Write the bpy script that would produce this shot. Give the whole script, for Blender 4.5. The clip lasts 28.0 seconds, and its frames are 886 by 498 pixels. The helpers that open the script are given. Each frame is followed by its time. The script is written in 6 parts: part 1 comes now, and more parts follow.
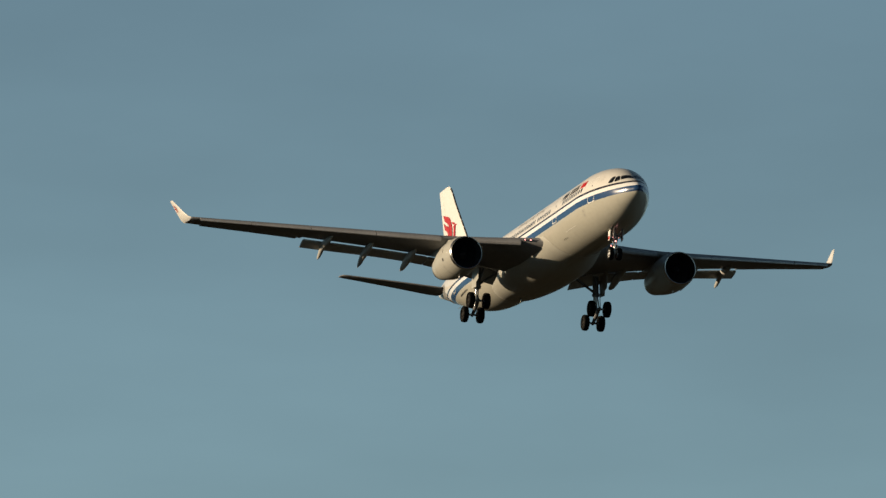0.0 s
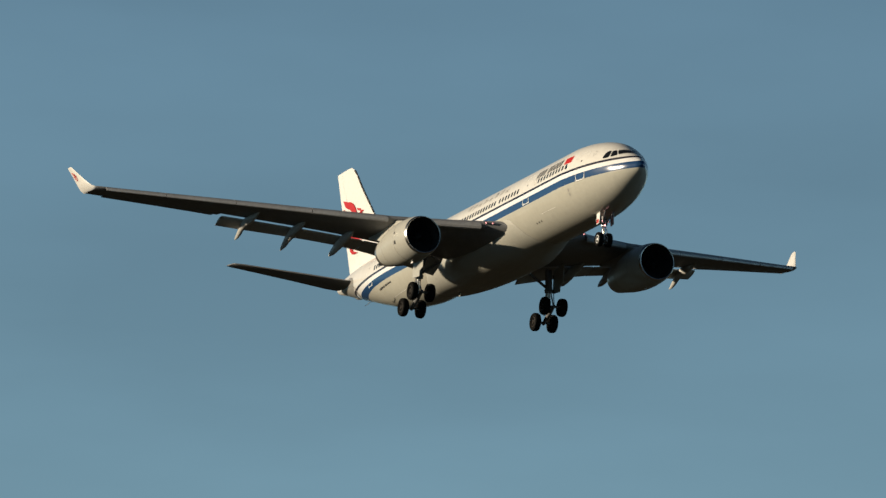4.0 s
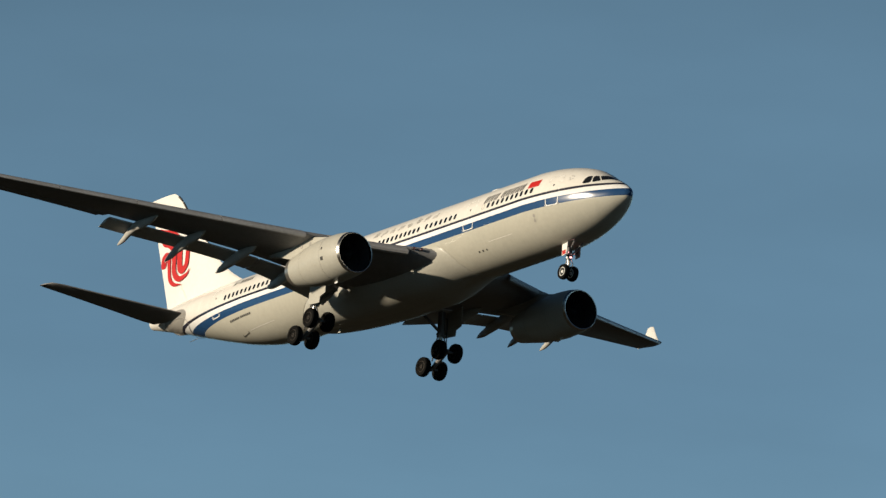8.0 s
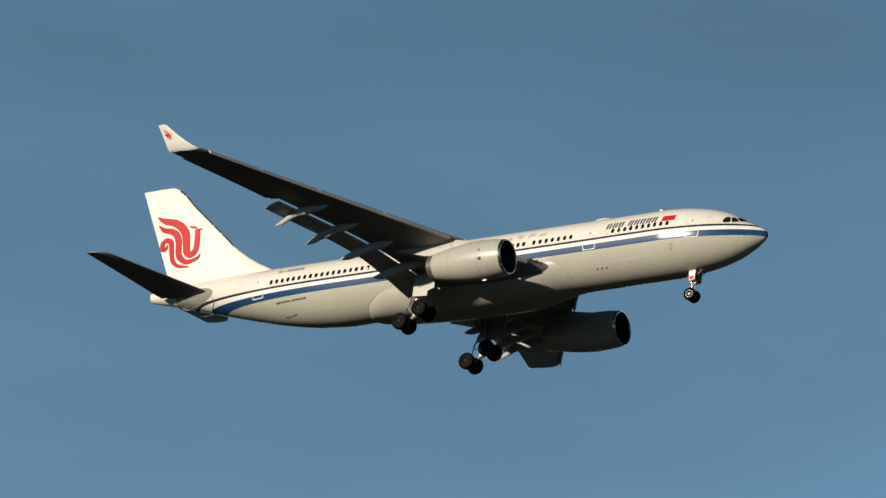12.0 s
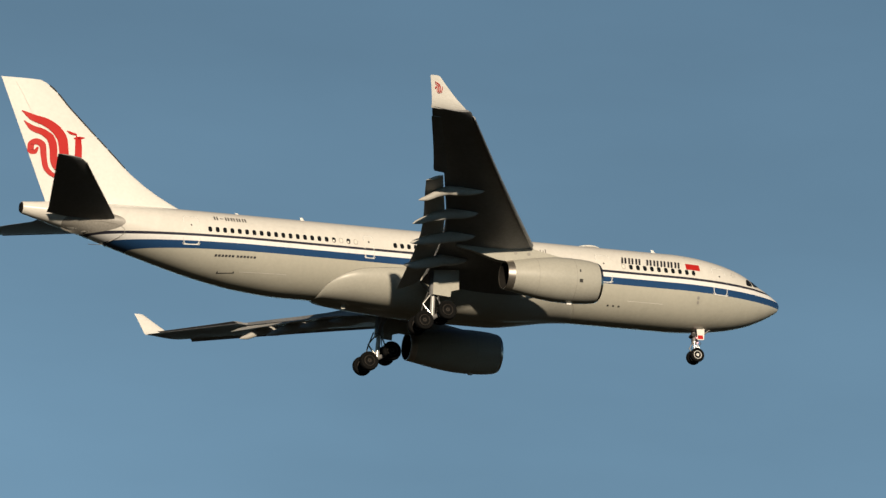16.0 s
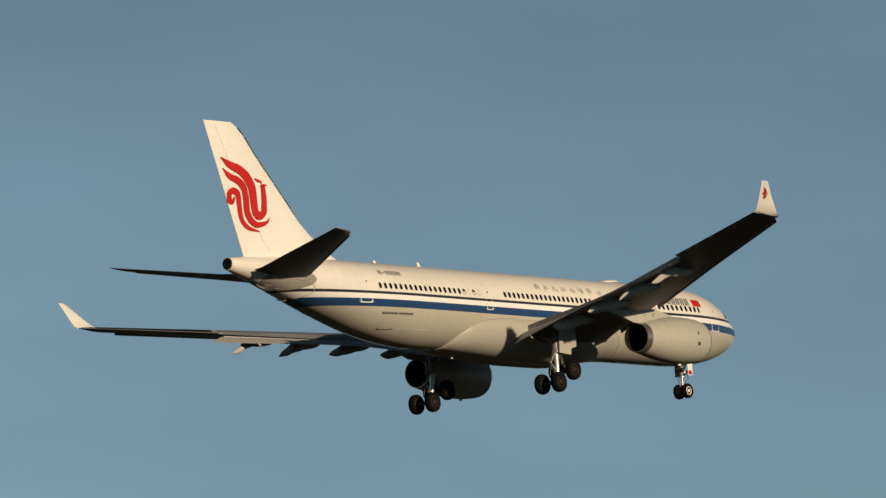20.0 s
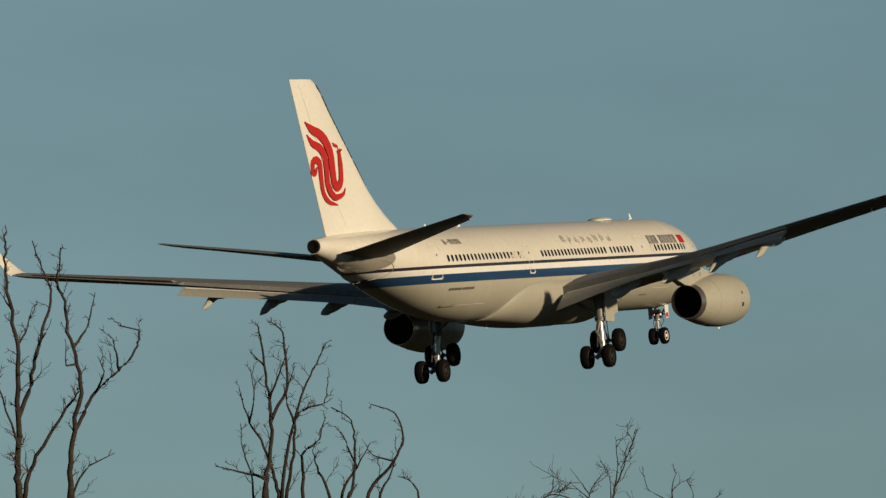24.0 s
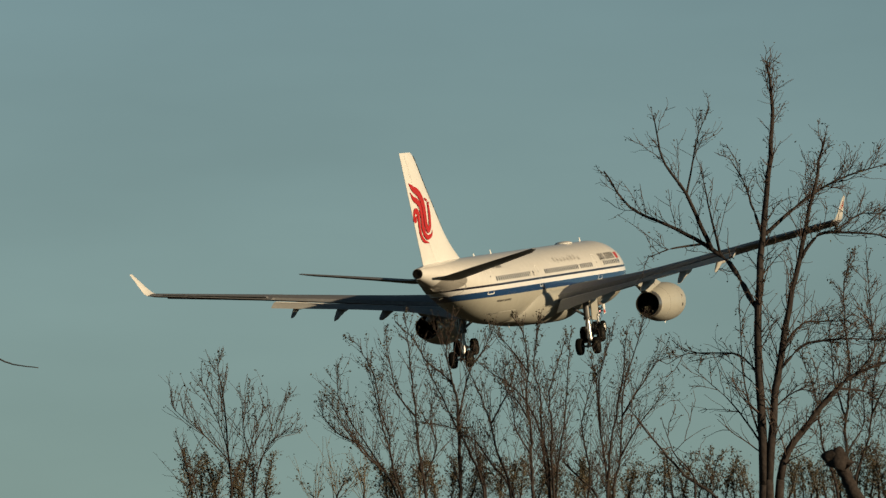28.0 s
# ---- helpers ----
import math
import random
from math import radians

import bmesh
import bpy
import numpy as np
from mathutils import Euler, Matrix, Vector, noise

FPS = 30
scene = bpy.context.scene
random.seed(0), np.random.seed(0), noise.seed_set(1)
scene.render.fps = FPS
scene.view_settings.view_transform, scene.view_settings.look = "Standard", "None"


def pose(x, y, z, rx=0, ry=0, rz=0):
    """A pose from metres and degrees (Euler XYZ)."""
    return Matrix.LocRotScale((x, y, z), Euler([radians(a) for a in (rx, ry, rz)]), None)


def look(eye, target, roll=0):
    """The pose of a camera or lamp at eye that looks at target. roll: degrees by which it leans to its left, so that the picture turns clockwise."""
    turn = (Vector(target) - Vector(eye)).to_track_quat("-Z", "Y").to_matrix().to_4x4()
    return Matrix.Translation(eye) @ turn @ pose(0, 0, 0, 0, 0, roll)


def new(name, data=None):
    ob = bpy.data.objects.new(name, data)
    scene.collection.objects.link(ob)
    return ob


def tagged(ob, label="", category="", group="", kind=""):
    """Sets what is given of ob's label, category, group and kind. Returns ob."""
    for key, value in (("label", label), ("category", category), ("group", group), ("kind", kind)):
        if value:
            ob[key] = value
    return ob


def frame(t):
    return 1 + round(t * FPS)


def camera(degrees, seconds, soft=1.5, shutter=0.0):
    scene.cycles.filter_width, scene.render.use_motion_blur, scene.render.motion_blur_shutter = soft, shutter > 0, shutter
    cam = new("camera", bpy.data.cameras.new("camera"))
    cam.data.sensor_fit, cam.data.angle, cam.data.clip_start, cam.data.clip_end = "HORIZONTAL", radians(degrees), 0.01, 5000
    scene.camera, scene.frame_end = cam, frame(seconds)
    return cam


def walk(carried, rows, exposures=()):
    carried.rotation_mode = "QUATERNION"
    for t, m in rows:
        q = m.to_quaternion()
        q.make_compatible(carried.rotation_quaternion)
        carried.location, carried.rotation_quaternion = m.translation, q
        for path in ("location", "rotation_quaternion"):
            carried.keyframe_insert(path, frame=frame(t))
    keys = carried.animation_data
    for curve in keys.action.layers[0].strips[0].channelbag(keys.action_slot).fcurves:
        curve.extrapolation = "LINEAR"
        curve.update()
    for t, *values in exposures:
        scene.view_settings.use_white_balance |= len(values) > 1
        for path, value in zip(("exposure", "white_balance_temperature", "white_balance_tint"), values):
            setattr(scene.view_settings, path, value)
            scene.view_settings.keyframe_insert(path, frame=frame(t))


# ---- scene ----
cam = camera(6.0, 28.0, soft=1.4)
EYE = (0.0, 0.0, 1.7)
# a hand-held camera stands on the ground and turns to follow the aircraft: seconds, Euler degrees
LOOK = (
    (0, 96.7488, -0.1147, 73.4392), (0.25, 96.7426, -0.2343, 73.2322), (0.5, 96.8093, -0.407, 72.8365),
    (0.75, 96.9136, -0.5969, 72.3274), (1, 97.0201, -0.7679, 71.7804), (1.25, 97.0561, -0.8685, 71.3108),
    (1.5, 97.097, -0.9098, 70.8784), (1.75, 97.224, -0.8684, 70.4852), (2, 97.3476, -0.7955, 70.12),
    (2.25, 97.3855, -0.7264, 69.7773), (2.5, 97.397, -0.685, 69.4402), (2.75, 97.4139, -0.7148, 69.0964),
    (3, 97.4375, -0.7928, 68.7275), (3.25, 97.4773, -0.9316, 68.2954), (3.5, 97.5408, -1.0685, 67.8464),
    (3.75, 97.6449, -1.1167, 67.4312), (4, 97.7699, -1.1616, 66.9998), (4.25, 97.8987, -1.2732, 66.5133),
    (4.5, 98.0409, -1.4117, 65.988), (4.75, 98.2011, -1.5601, 65.4273), (5, 98.3764, -1.7198, 64.8309),
    (5.25, 98.5647, -1.8842, 64.2063), (5.5, 98.7684, -2.0603, 63.5337), (5.75, 98.9867, -2.245, 62.7968),
    (6, 99.2271, -2.4615, 61.992), (6.25, 99.5079, -2.7561, 61.0945), (6.5, 99.7974, -3.0561, 60.1495),
    (6.75, 100.075, -3.3034, 59.1898), (7, 100.323, -3.5011, 58.2335), (7.25, 100.497, -3.5905, 57.3213),
    (7.5, 100.66, -3.7, 56.419), (7.75, 100.883, -3.9981, 55.5186), (8, 101.108, -4.3045, 54.574),
    (8.25, 101.311, -4.4757, 53.52), (8.5, 101.466, -4.5719, 52.4161), (8.75, 101.511, -4.5836, 51.2904),
    (9, 101.532, -4.5756, 50.1691), (9.25, 101.588, -4.6285, 49.0845), (9.5, 101.691, -4.6862, 48.0462),
    (9.75, 101.89, -4.7091, 47.1581), (10, 102.144, -4.7283, 46.1705), (10.25, 102.426, -4.7641, 44.8541),
    (10.5, 102.746, -4.8064, 43.2517), (10.75, 103.111, -4.8453, 41.2504), (11, 103.506, -4.8984, 39.0887),
    (11.25, 103.926, -4.976, 37.0201), (11.5, 104.342, -5.0941, 34.8847), (11.75, 104.738, -5.3023, 32.6104),
    (12, 105.078, -5.5078, 30.1848), (12.25, 105.293, -5.6051, 27.5941), (12.5, 105.474, -5.6814, 24.7783),
    (12.75, 105.716, -5.8056, 21.6061), (13, 105.95, -5.9216, 18.2752), (13.25, 106.128, -5.9964, 14.9636),
    (13.5, 106.276, -6.039, 11.6018), (13.75, 106.408, -6.0527, 8.1952), (14, 106.51, -6.0208, 4.6981),
    (14.25, 106.566, -5.9102, 0.9505), (14.5, 106.601, -5.7679, -2.6997), (14.75, 106.629, -5.67, -5.819),
    (15, 106.659, -5.5273, -8.8209), (15.25, 106.744, -5.2457, -12.032), (15.5, 106.771, -4.8896, -15.2804),
    (15.75, 106.626, -4.4977, -18.5635), (16, 106.365, -4.056, -21.7124), (16.25, 105.981, -3.5336, -24.5053),
    (16.5, 105.543, -3.0382, -27.0979), (16.75, 105.13, -2.7, -29.5442), (17, 104.701, -2.4209, -31.9069),
    (17.25, 104.225, -2.1443, -34.3095), (17.5, 103.747, -1.8664, -36.6318), (17.75, 103.303, -1.5438, -38.7951),
    (18, 102.885, -1.2424, -40.7988), (18.25, 102.508, -1.0426, -42.5771), (18.5, 102.142, -0.86, -44.2411),
    (18.75, 101.75, -0.599, -45.9192), (19, 101.359, -0.3663, -47.5015), (19.25, 100.992, -0.2641, -48.8756),
    (19.5, 100.629, -0.2147, -50.1692), (19.75, 100.255, -0.1836, -51.5014), (20, 99.8829, -0.1372, -52.7909),
    (20.25, 99.5162, -0.0096, -53.9758), (20.5, 99.1715, 0.1377, -55.122), (20.75, 98.8785, 0.2476, -56.3287),
    (21, 98.6008, 0.3735, -57.428), (21.25, 98.3173, 0.5941, -58.1884), (21.5, 98.0128, 0.7725, -58.9037),
    (21.75, 97.6457, 0.7475, -59.8663), (22, 97.2714, 0.6753, -60.8366), (22.25, 96.9398, 0.676, -61.6443),
    (22.5, 96.6271, 0.6942, -62.3853), (22.75, 96.3247, 0.7009, -63.0959), (23, 96.0359, 0.7374, -63.7824),
    (23.25, 95.7612, 0.8689, -64.4484), (23.5, 95.5008, 0.9954, -65.1404), (23.75, 95.2558, 1.0117, -65.9336),
    (24, 95.022, 0.9962, -66.7382), (24.25, 94.7955, 0.9969, -67.4688), (24.5, 94.5968, 0.9968, -68.1972),
    (24.75, 94.4593, 0.9969, -68.9902), (25, 94.3287, 0.9971, -69.7722), (25.25, 94.1412, 0.9973, -70.4839),
    (25.5, 93.9418, 0.9976, -71.1424), (25.75, 93.7497, 0.9979, -71.7413), (26, 93.5779, 0.9981, -72.2901),
    (26.25, 93.4627, 0.998, -72.7881), (26.5, 93.3634, 0.9983, -73.2628), (26.75, 93.2432, 0.9986, -73.7556),
    (27, 93.1297, 0.9985, -74.2244), (27.25, 93.0441, 0.9988, -74.6221), (27.5, 92.965, 0.9987, -75.0048),
    (27.75, 92.8812, 0.9983, -75.4029), (28, 92.7811, 0.9988, -75.8467),
)

# seconds, stops, kelvin, tint: the camera's own drift
EXPOSURES = (
    (0, 0.27, 6750, 11), (3, 0.36, 6280, 9), (6, 0.14, 6080, 8.5), (8, 0.32, 6000, 9), (12, 0.18, 5740, 9), (15, -0.04, 5930, 9), (16, 0.10, 6150, 11),
    (18, -0.02, 6350, 12), (21, -0.20, 6950, 13), (24, -0.28, 7000, 8), (28, 0.0, 7150, 8),
)
walk(cam, [(t, pose(*EYE, rx, ry, rz)) for t, rx, ry, rz in LOOK], EXPOSURES)

# ---- light ----
SUN_TO = Vector((-0.277, -0.937, 0.213)).normalized()
world = bpy.data.worlds.new("evening_sky")
scene.world = world
world.use_nodes = True
sky = world.node_tree.nodes.new("ShaderNodeTexSky")
sky.sky_type = "NISHITA"
sky.sun_disc = False
sky.sun_elevation = math.asin(SUN_TO.z)
sky.sun_rotation = math.atan2(-SUN_TO.x, SUN_TO.y)
sky.air_density, sky.dust_density, sky.ozone_density = 1.0, 0.05, 2.0
backdrop = world.node_tree.nodes["Background"]
backdrop.inputs["Strength"].default_value = 0.06
haze = world.node_tree.nodes.new("ShaderNodeMixRGB")      # an even evening haze over the clear sky
haze.inputs["Fac"].default_value = 0.975
rise = world.node_tree.nodes.new("ShaderNodeTexCoord")
height = world.node_tree.nodes.new("ShaderNodeSeparateXYZ")
dome = world.node_tree.nodes.new("ShaderNodeValToRGB")     # pale towards the horizon, deep overhead
dome.color_ramp.interpolation = "LINEAR"
for _ in range(5):
    dome.color_ramp.elements.new(0.5)
for e, (at, c) in zip(dome.color_ramp.elements, ((0.02, (0.305, 0.470, 0.478, 1)), (0.09, (0.265, 0.446, 0.535, 1)), (0.18, (0.224, 0.393, 0.528, 1)), (0.28, (0.205, 0.355, 0.478, 1)), (0.40, (0.140, 0.250, 0.365, 1)), (0.55, (0.05, 0.095, 0.16, 1)), (0.75, (0.015, 0.035, 0.08, 1)))):
    e.position, e.color = at, c
bright = world.node_tree.nodes.new("ShaderNodeVectorMath")
bright.operation = "SCALE"
bright.inputs["Scale"].default_value = 9.3
world.node_tree.links.new(rise.outputs["Generated"], height.inputs[0])
world.node_tree.links.new(height.outputs["Z"], dome.inputs["Fac"])
world.node_tree.links.new(dome.outputs["Color"], bright.inputs[0])
world.node_tree.links.new(bright.outputs[0], haze.inputs["Color2"])
world.node_tree.links.new(sky.outputs["Color"], haze.inputs["Color1"])
# faint wisps of high cloud
way = world.node_tree.nodes.new("ShaderNodeTexCoord")
stretch = world.node_tree.nodes.new("ShaderNodeMapping")
stretch.inputs["Scale"].default_value = (5, 5, 18)
stretch.inputs["Rotation"].default_value = (0.12, 0.1, 0)
wisps = world.node_tree.nodes.new("ShaderNodeTexNoise")
wisps.inputs["Scale"].default_value, wisps.inputs["Detail"].default_value, wisps.inputs["Roughness"].default_value = 1.6, 5, 0.5
span = world.node_tree.nodes.new("ShaderNodeMapRange")
span.inputs["From Min"].default_value, span.inputs["From Max"].default_value = 0.3, 0.75
span.inputs["To Min"].default_value, span.inputs["To Max"].default_value = 0.90, 1.16
# clear air is darkest at a right angle to the sun and brighter opposite to it
apart = world.node_tree.nodes.new("ShaderNodeVectorMath")
apart.operation = "DOT_PRODUCT"
apart.inputs[1].default_value = SUN_TO
square = world.node_tree.nodes.new("ShaderNodeMath")
square.operation = "POWER"
square.inputs[1].default_value = 2.0
phase = world.node_tree.nodes.new("ShaderNodeMapRange")
phase.inputs["To Min"].default_value, phase.inputs["To Max"].default_value = 0.89, 1.20
both = world.node_tree.nodes.new("ShaderNodeMath")
both.operation = "MULTIPLY"
for a, b in ((way.outputs["Generated"], apart.inputs[0]), (apart.outputs["Value"], square.inputs[0]), (square.outputs[0], phase.inputs["Value"]), (phase.outputs[0], both.inputs[0])):
    world.node_tree.links.new(a, b)
# haze thins upwards above the low layer, and is brighter towards the side away from the sun
thin = world.node_tree.nodes.new("ShaderNodeMapRange")
thin.inputs["From Min"].default_value, thin.inputs["From Max"].default_value = 0.10, 0.34
thin.inputs["To Min"].default_value, thin.inputs["To Max"].default_value = 0.16, -0.98
side_glow = world.node_tree.nodes.new("ShaderNodeMapRange")
side_glow.inputs["From Min"].default_value, side_glow.inputs["From Max"].default_value = 0.30, 0.97
side_glow.inputs["To Min"].default_value, side_glow.inputs["To Max"].default_value = 0.0, 0.80
lee = world.node_tree.nodes.new("ShaderNodeVectorMath")
lee.operation = "DOT_PRODUCT"
lee.inputs[1].default_value = (0.139, 0.990, 0.0)
world.node_tree.links.new(way.outputs["Generated"], lee.inputs[0])
stops = world.node_tree.nodes.new("ShaderNodeMath")
stops.operation = "ADD"
gain = world.node_tree.nodes.new("ShaderNodeMath")
gain.operation = "POWER"
gain.inputs[0].default_value = 2.0
total = world.node_tree.nodes.new("ShaderNodeMath")
total.operation = "MULTIPLY"
for a, b in ((height.outputs["Z"], thin.inputs["Value"]), (lee.outputs["Value"], side_glow.inputs["Value"]), (thin.outputs[0], stops.inputs[0]), (side_glow.outputs[0], stops.inputs[1]),
             (stops.outputs[0], gain.inputs[1]), (both.outputs[0], total.inputs[0]), (gain.outputs[0], total.inputs[1])):
    world.node_tree.links.new(a, b)
veil = world.node_tree.nodes.new("ShaderNodeVectorMath")
veil.operation = "SCALE"
for a, b in ((way.outputs["Generated"], stretch.inputs["Vector"]), (stretch.outputs["Vector"], wisps.inputs["Vector"]), (wisps.outputs["Fac"], span.inputs["Value"]),
             (span.outputs[0], both.inputs[1]), (total.outputs[0], veil.inputs["Scale"]), (haze.outputs["Color"], veil.inputs[0]), (veil.outputs[0], backdrop.inputs["Color"])):
    world.node_tree.links.new(a, b)

sun_data = bpy.data.lights.new("sun", "SUN")
sun_data.energy, sun_data.angle, sun_data.color = 4.75, radians(0.53), (1.0, 0.805, 0.56)
sun = new("sun", sun_data)
sun.matrix_world = look(SUN_TO * 100, (0, 0, 0))

# ---- materials ----
def material(name, colour, rough=0.5, metal=0.0, vary=0.12, scale=3.0, bump=0.0, coat=0.0, emit=0.0, spec=0.5):
    """A painted or bare surface with grain and stains at two scales."""
    m = bpy.data.materials.new(name)
    m.use_nodes = True
    nt = m.node_tree
    b = nt.nodes["Principled BSDF"]
    b.inputs["Roughness"].default_value, b.inputs["Metallic"].default_value = rough, metal
    b.inputs["Coat Weight"].default_value, b.inputs["Specular IOR Level"].default_value = coat, spec
    co = nt.nodes.new("ShaderNodeTexCoord")
    big, fine = nt.nodes.new("ShaderNodeTexNoise"), nt.nodes.new("ShaderNodeTexNoise")
    big.inputs["Scale"].default_value, fine.inputs["Scale"].default_value = scale * 0.25, scale * 4
    big.inputs["Detail"].default_value, fine.inputs["Detail"].default_value = 4, 6
    add = nt.nodes.new("ShaderNodeMath")
    add.operation = "ADD"
    ramp = nt.nodes.new("ShaderNodeMapRange")
    ramp.inputs["From Min"].default_value, ramp.inputs["From Max"].default_value = 0.7, 1.3
    ramp.inputs["To Min"].default_value, ramp.inputs["To Max"].default_value = 1 - vary, 1 + vary
    mul = nt.nodes.new("ShaderNodeVectorMath")
    mul.operation = "SCALE"
    mul.inputs[0].default_value = colour[:3]
    for n in (big, fine):
        nt.links.new(co.outputs["Object"], n.inputs["Vector"])
    nt.links.new(big.outputs["Fac"], add.inputs[0])
    nt.links.new(fine.outputs["Fac"], add.inputs[1])
    nt.links.new(add.outputs[0], ramp.inputs["Value"])
    nt.links.new(ramp.outputs[0], mul.inputs["Scale"])
    nt.links.new(mul.outputs[0], b.inputs["Base Color"])
    if bump:
        bp = nt.nodes.new("ShaderNodeBump")
        bp.inputs["Strength"].default_value, bp.inputs["Distance"].default_value = bump, 0.02
        nt.links.new(fine.outputs["Fac"], bp.inputs["Height"])
        nt.links.new(bp.outputs[0], b.inputs["Normal"])
    if emit:
        b.inputs["Emission Color"].default_value = (*colour[:3], 1)
        b.inputs["Emission Strength"].default_value = emit
    m["tone"] = mul.name
    return m


def livery():
    """Cream-white upper hull, thin navy line, white line, broad blue band, pale grey underside."""
    m = material("hull_paint", (0.8, 0.8, 0.8), 0.20, coat=0.0, vary=0.04, scale=1.2)
    nt = m.node_tree
    co = nt.nodes.new("ShaderNodeTexCoord")
    sep = nt.nodes.new("ShaderNodeSeparateXYZ")
    nt.links.new(co.outputs["Object"], sep.inputs[0])
    unit = nt.nodes.new("ShaderNodeMapRange")
    unit.inputs["From Min"].default_value, unit.inputs["From Max"].default_value = -1.0, 1.0
    nt.links.new(sep.outputs["Z"], unit.inputs["Value"])
    ramp = nt.nodes.new("ShaderNodeValToRGB")
    ramp.color_ramp.interpolation = "CONSTANT"
    grey, blue, white, navy = (0.44, 0.432, 0.375, 1), (0.017, 0.056, 0.15, 1), (0.70, 0.685, 0.645, 1), (0.03, 0.03, 0.045, 1)
    stripe = (0.80, 0.80, 0.80, 1)
    stops = ((0.0, grey), (BAND[0], blue), (BAND[1], stripe), (BAND[2], navy), (BAND[3], white))
    els = ramp.color_ramp.elements
    while len(els) < len(stops):
        els.new(0.5)
    for e, (z0, c) in zip(els, stops):
        e.position, e.color = (z0 + 1) / 2 if z0 else 0.0, c
    nt.links.new(unit.outputs[0], ramp.inputs["Fac"])
    # rain streaks and grime that run down the skin
    run = nt.nodes.new("ShaderNodeMapping")
    run.inputs["Scale"].default_value = (2.6, 2.6, 0.32)
    grime = nt.nodes.new("ShaderNodeTexNoise")
    grime.inputs["Scale"].default_value, grime.inputs["Detail"].default_value = 1.0, 5
    fade = nt.nodes.new("ShaderNodeMapRange")
    fade.inputs["From Min"].default_value, fade.inputs["From Max"].default_value = 0.25, 0.6
    fade.inputs["To Min"].default_value, fade.inputs["To Max"].default_value = 0.95, 1.0
    stain = nt.nodes.new("ShaderNodeVectorMath")
    stain.operation = "SCALE"
    nt.links.new(co.outputs["Object"], run.inputs["Vector"])
    nt.links.new(run.outputs["Vector"], grime.inputs["Vector"])
    nt.links.new(grime.outputs["Fac"], fade.inputs["Value"])
    nt.links.new(fade.outputs[0], stain.inputs["Scale"])
    nt.links.new(ramp.outputs["Color"], stain.inputs[0])
    nt.links.new(stain.outputs[0], nt.nodes[m["tone"]].inputs[0])
    return m


BAND = (-0.54, -0.045, 0.29, 0.47)
HULL = livery()
WHITE = material("white_paint", (0.72, 0.715, 0.685), 0.35, vary=0.05, scale=1.0, coat=0.0, spec=0.35)
GREY = material("grey_paint", (0.40, 0.395, 0.35), 0.38, vary=0.07, scale=1.5)
WING = material("wing_grey", (0.185, 0.19, 0.20), 0.5, vary=0.16, scale=1.0, spec=0.3)
DARK = material("dark_seal", (0.03, 0.03, 0.03), 0.6)
LINE = material("joint_grey", (0.30, 0.29, 0.27), 0.5)
SILL = material("pale_trim", (0.78, 0.78, 0.76), 0.4, vary=0.03)
RED = material("signal_red", (0.45, 0.02, 0.017), 0.4, vary=0.05, spec=0.25)
INK = material("black_lettering", (0.02, 0.02, 0.025), 0.5, vary=0.05)
GLASS = material("dark_glass", (0.012, 0.014, 0.016), 0.12, vary=0.1, coat=0.5)
BLIND = material("drawn_blind", (0.72, 0.70, 0.64), 0.5, vary=0.05)
METAL = material("polished_metal", (0.62, 0.61, 0.58), 0.24, 1.0, vary=0.06)
STEEL = material("gear_steel", (0.18, 0.18, 0.182), 0.5, 0.2, vary=0.12, scale=4)
RIM = material("brake_dusted_rim", (0.03, 0.026, 0.023), 0.7, 0.0, vary=0.3, scale=6, spec=0.2)
TYRE = material("tyre_rubber", (0.008, 0.008, 0.008), 0.9, vary=0.25, scale=6, bump=0.1, spec=0.04)
# near-black: the shade inside the engine openings is put into the colour
HOLE = material("recess_shade", (0.02, 0.02, 0.02), 0.7, 0.0, spec=0.1)
# near-black that stands in for shade within the exhaust openings
EXHAUST_SHADE = material("exhaust_shade", (0.012, 0.011, 0.010), 0.9, vary=0.2, spec=0.1)
# fan and spinner coloured near-black for the shade inside the inlet
BLADE = material("fan_shade_dark", (0.022, 0.022, 0.024), 0.5, 0.2, spec=0.2)
PLATE = material("bare_plate", (0.25, 0.24, 0.22), 0.35, 0.0, vary=0.2, scale=2)
STRUT = material("strut_chrome", (0.55, 0.55, 0.54), 0.3, 0.5, vary=0.1)
# inlet wall darker than the cowl: the duct's shade as colour
INLET_SHADE = material("inlet_shade", (0.035, 0.035, 0.037), 0.6, vary=0.15, spec=0.2)
NOZZLE = material("heat_stained_steel", (0.55, 0.51, 0.46), 0.3, 0.9, vary=0.15, scale=3)
SCRIPT = material("faded_lettering", (0.14, 0.13, 0.12), 0.5, vary=0.1)
SEAM = material("fin_joint", (0.64, 0.63, 0.60), 0.5)
SLAT = material("bare_slat_metal", (0.30, 0.305, 0.315), 0.38, 0.2, vary=0.14, scale=1.2)
FLAP = material("flap_grey", (0.40, 0.395, 0.37), 0.5, vary=0.10, scale=1.2, spec=0.3)
LAMP = material("landing_lamp", (1.0, 0.42, 0.38), 0.3, vary=0.0, emit=2.6)


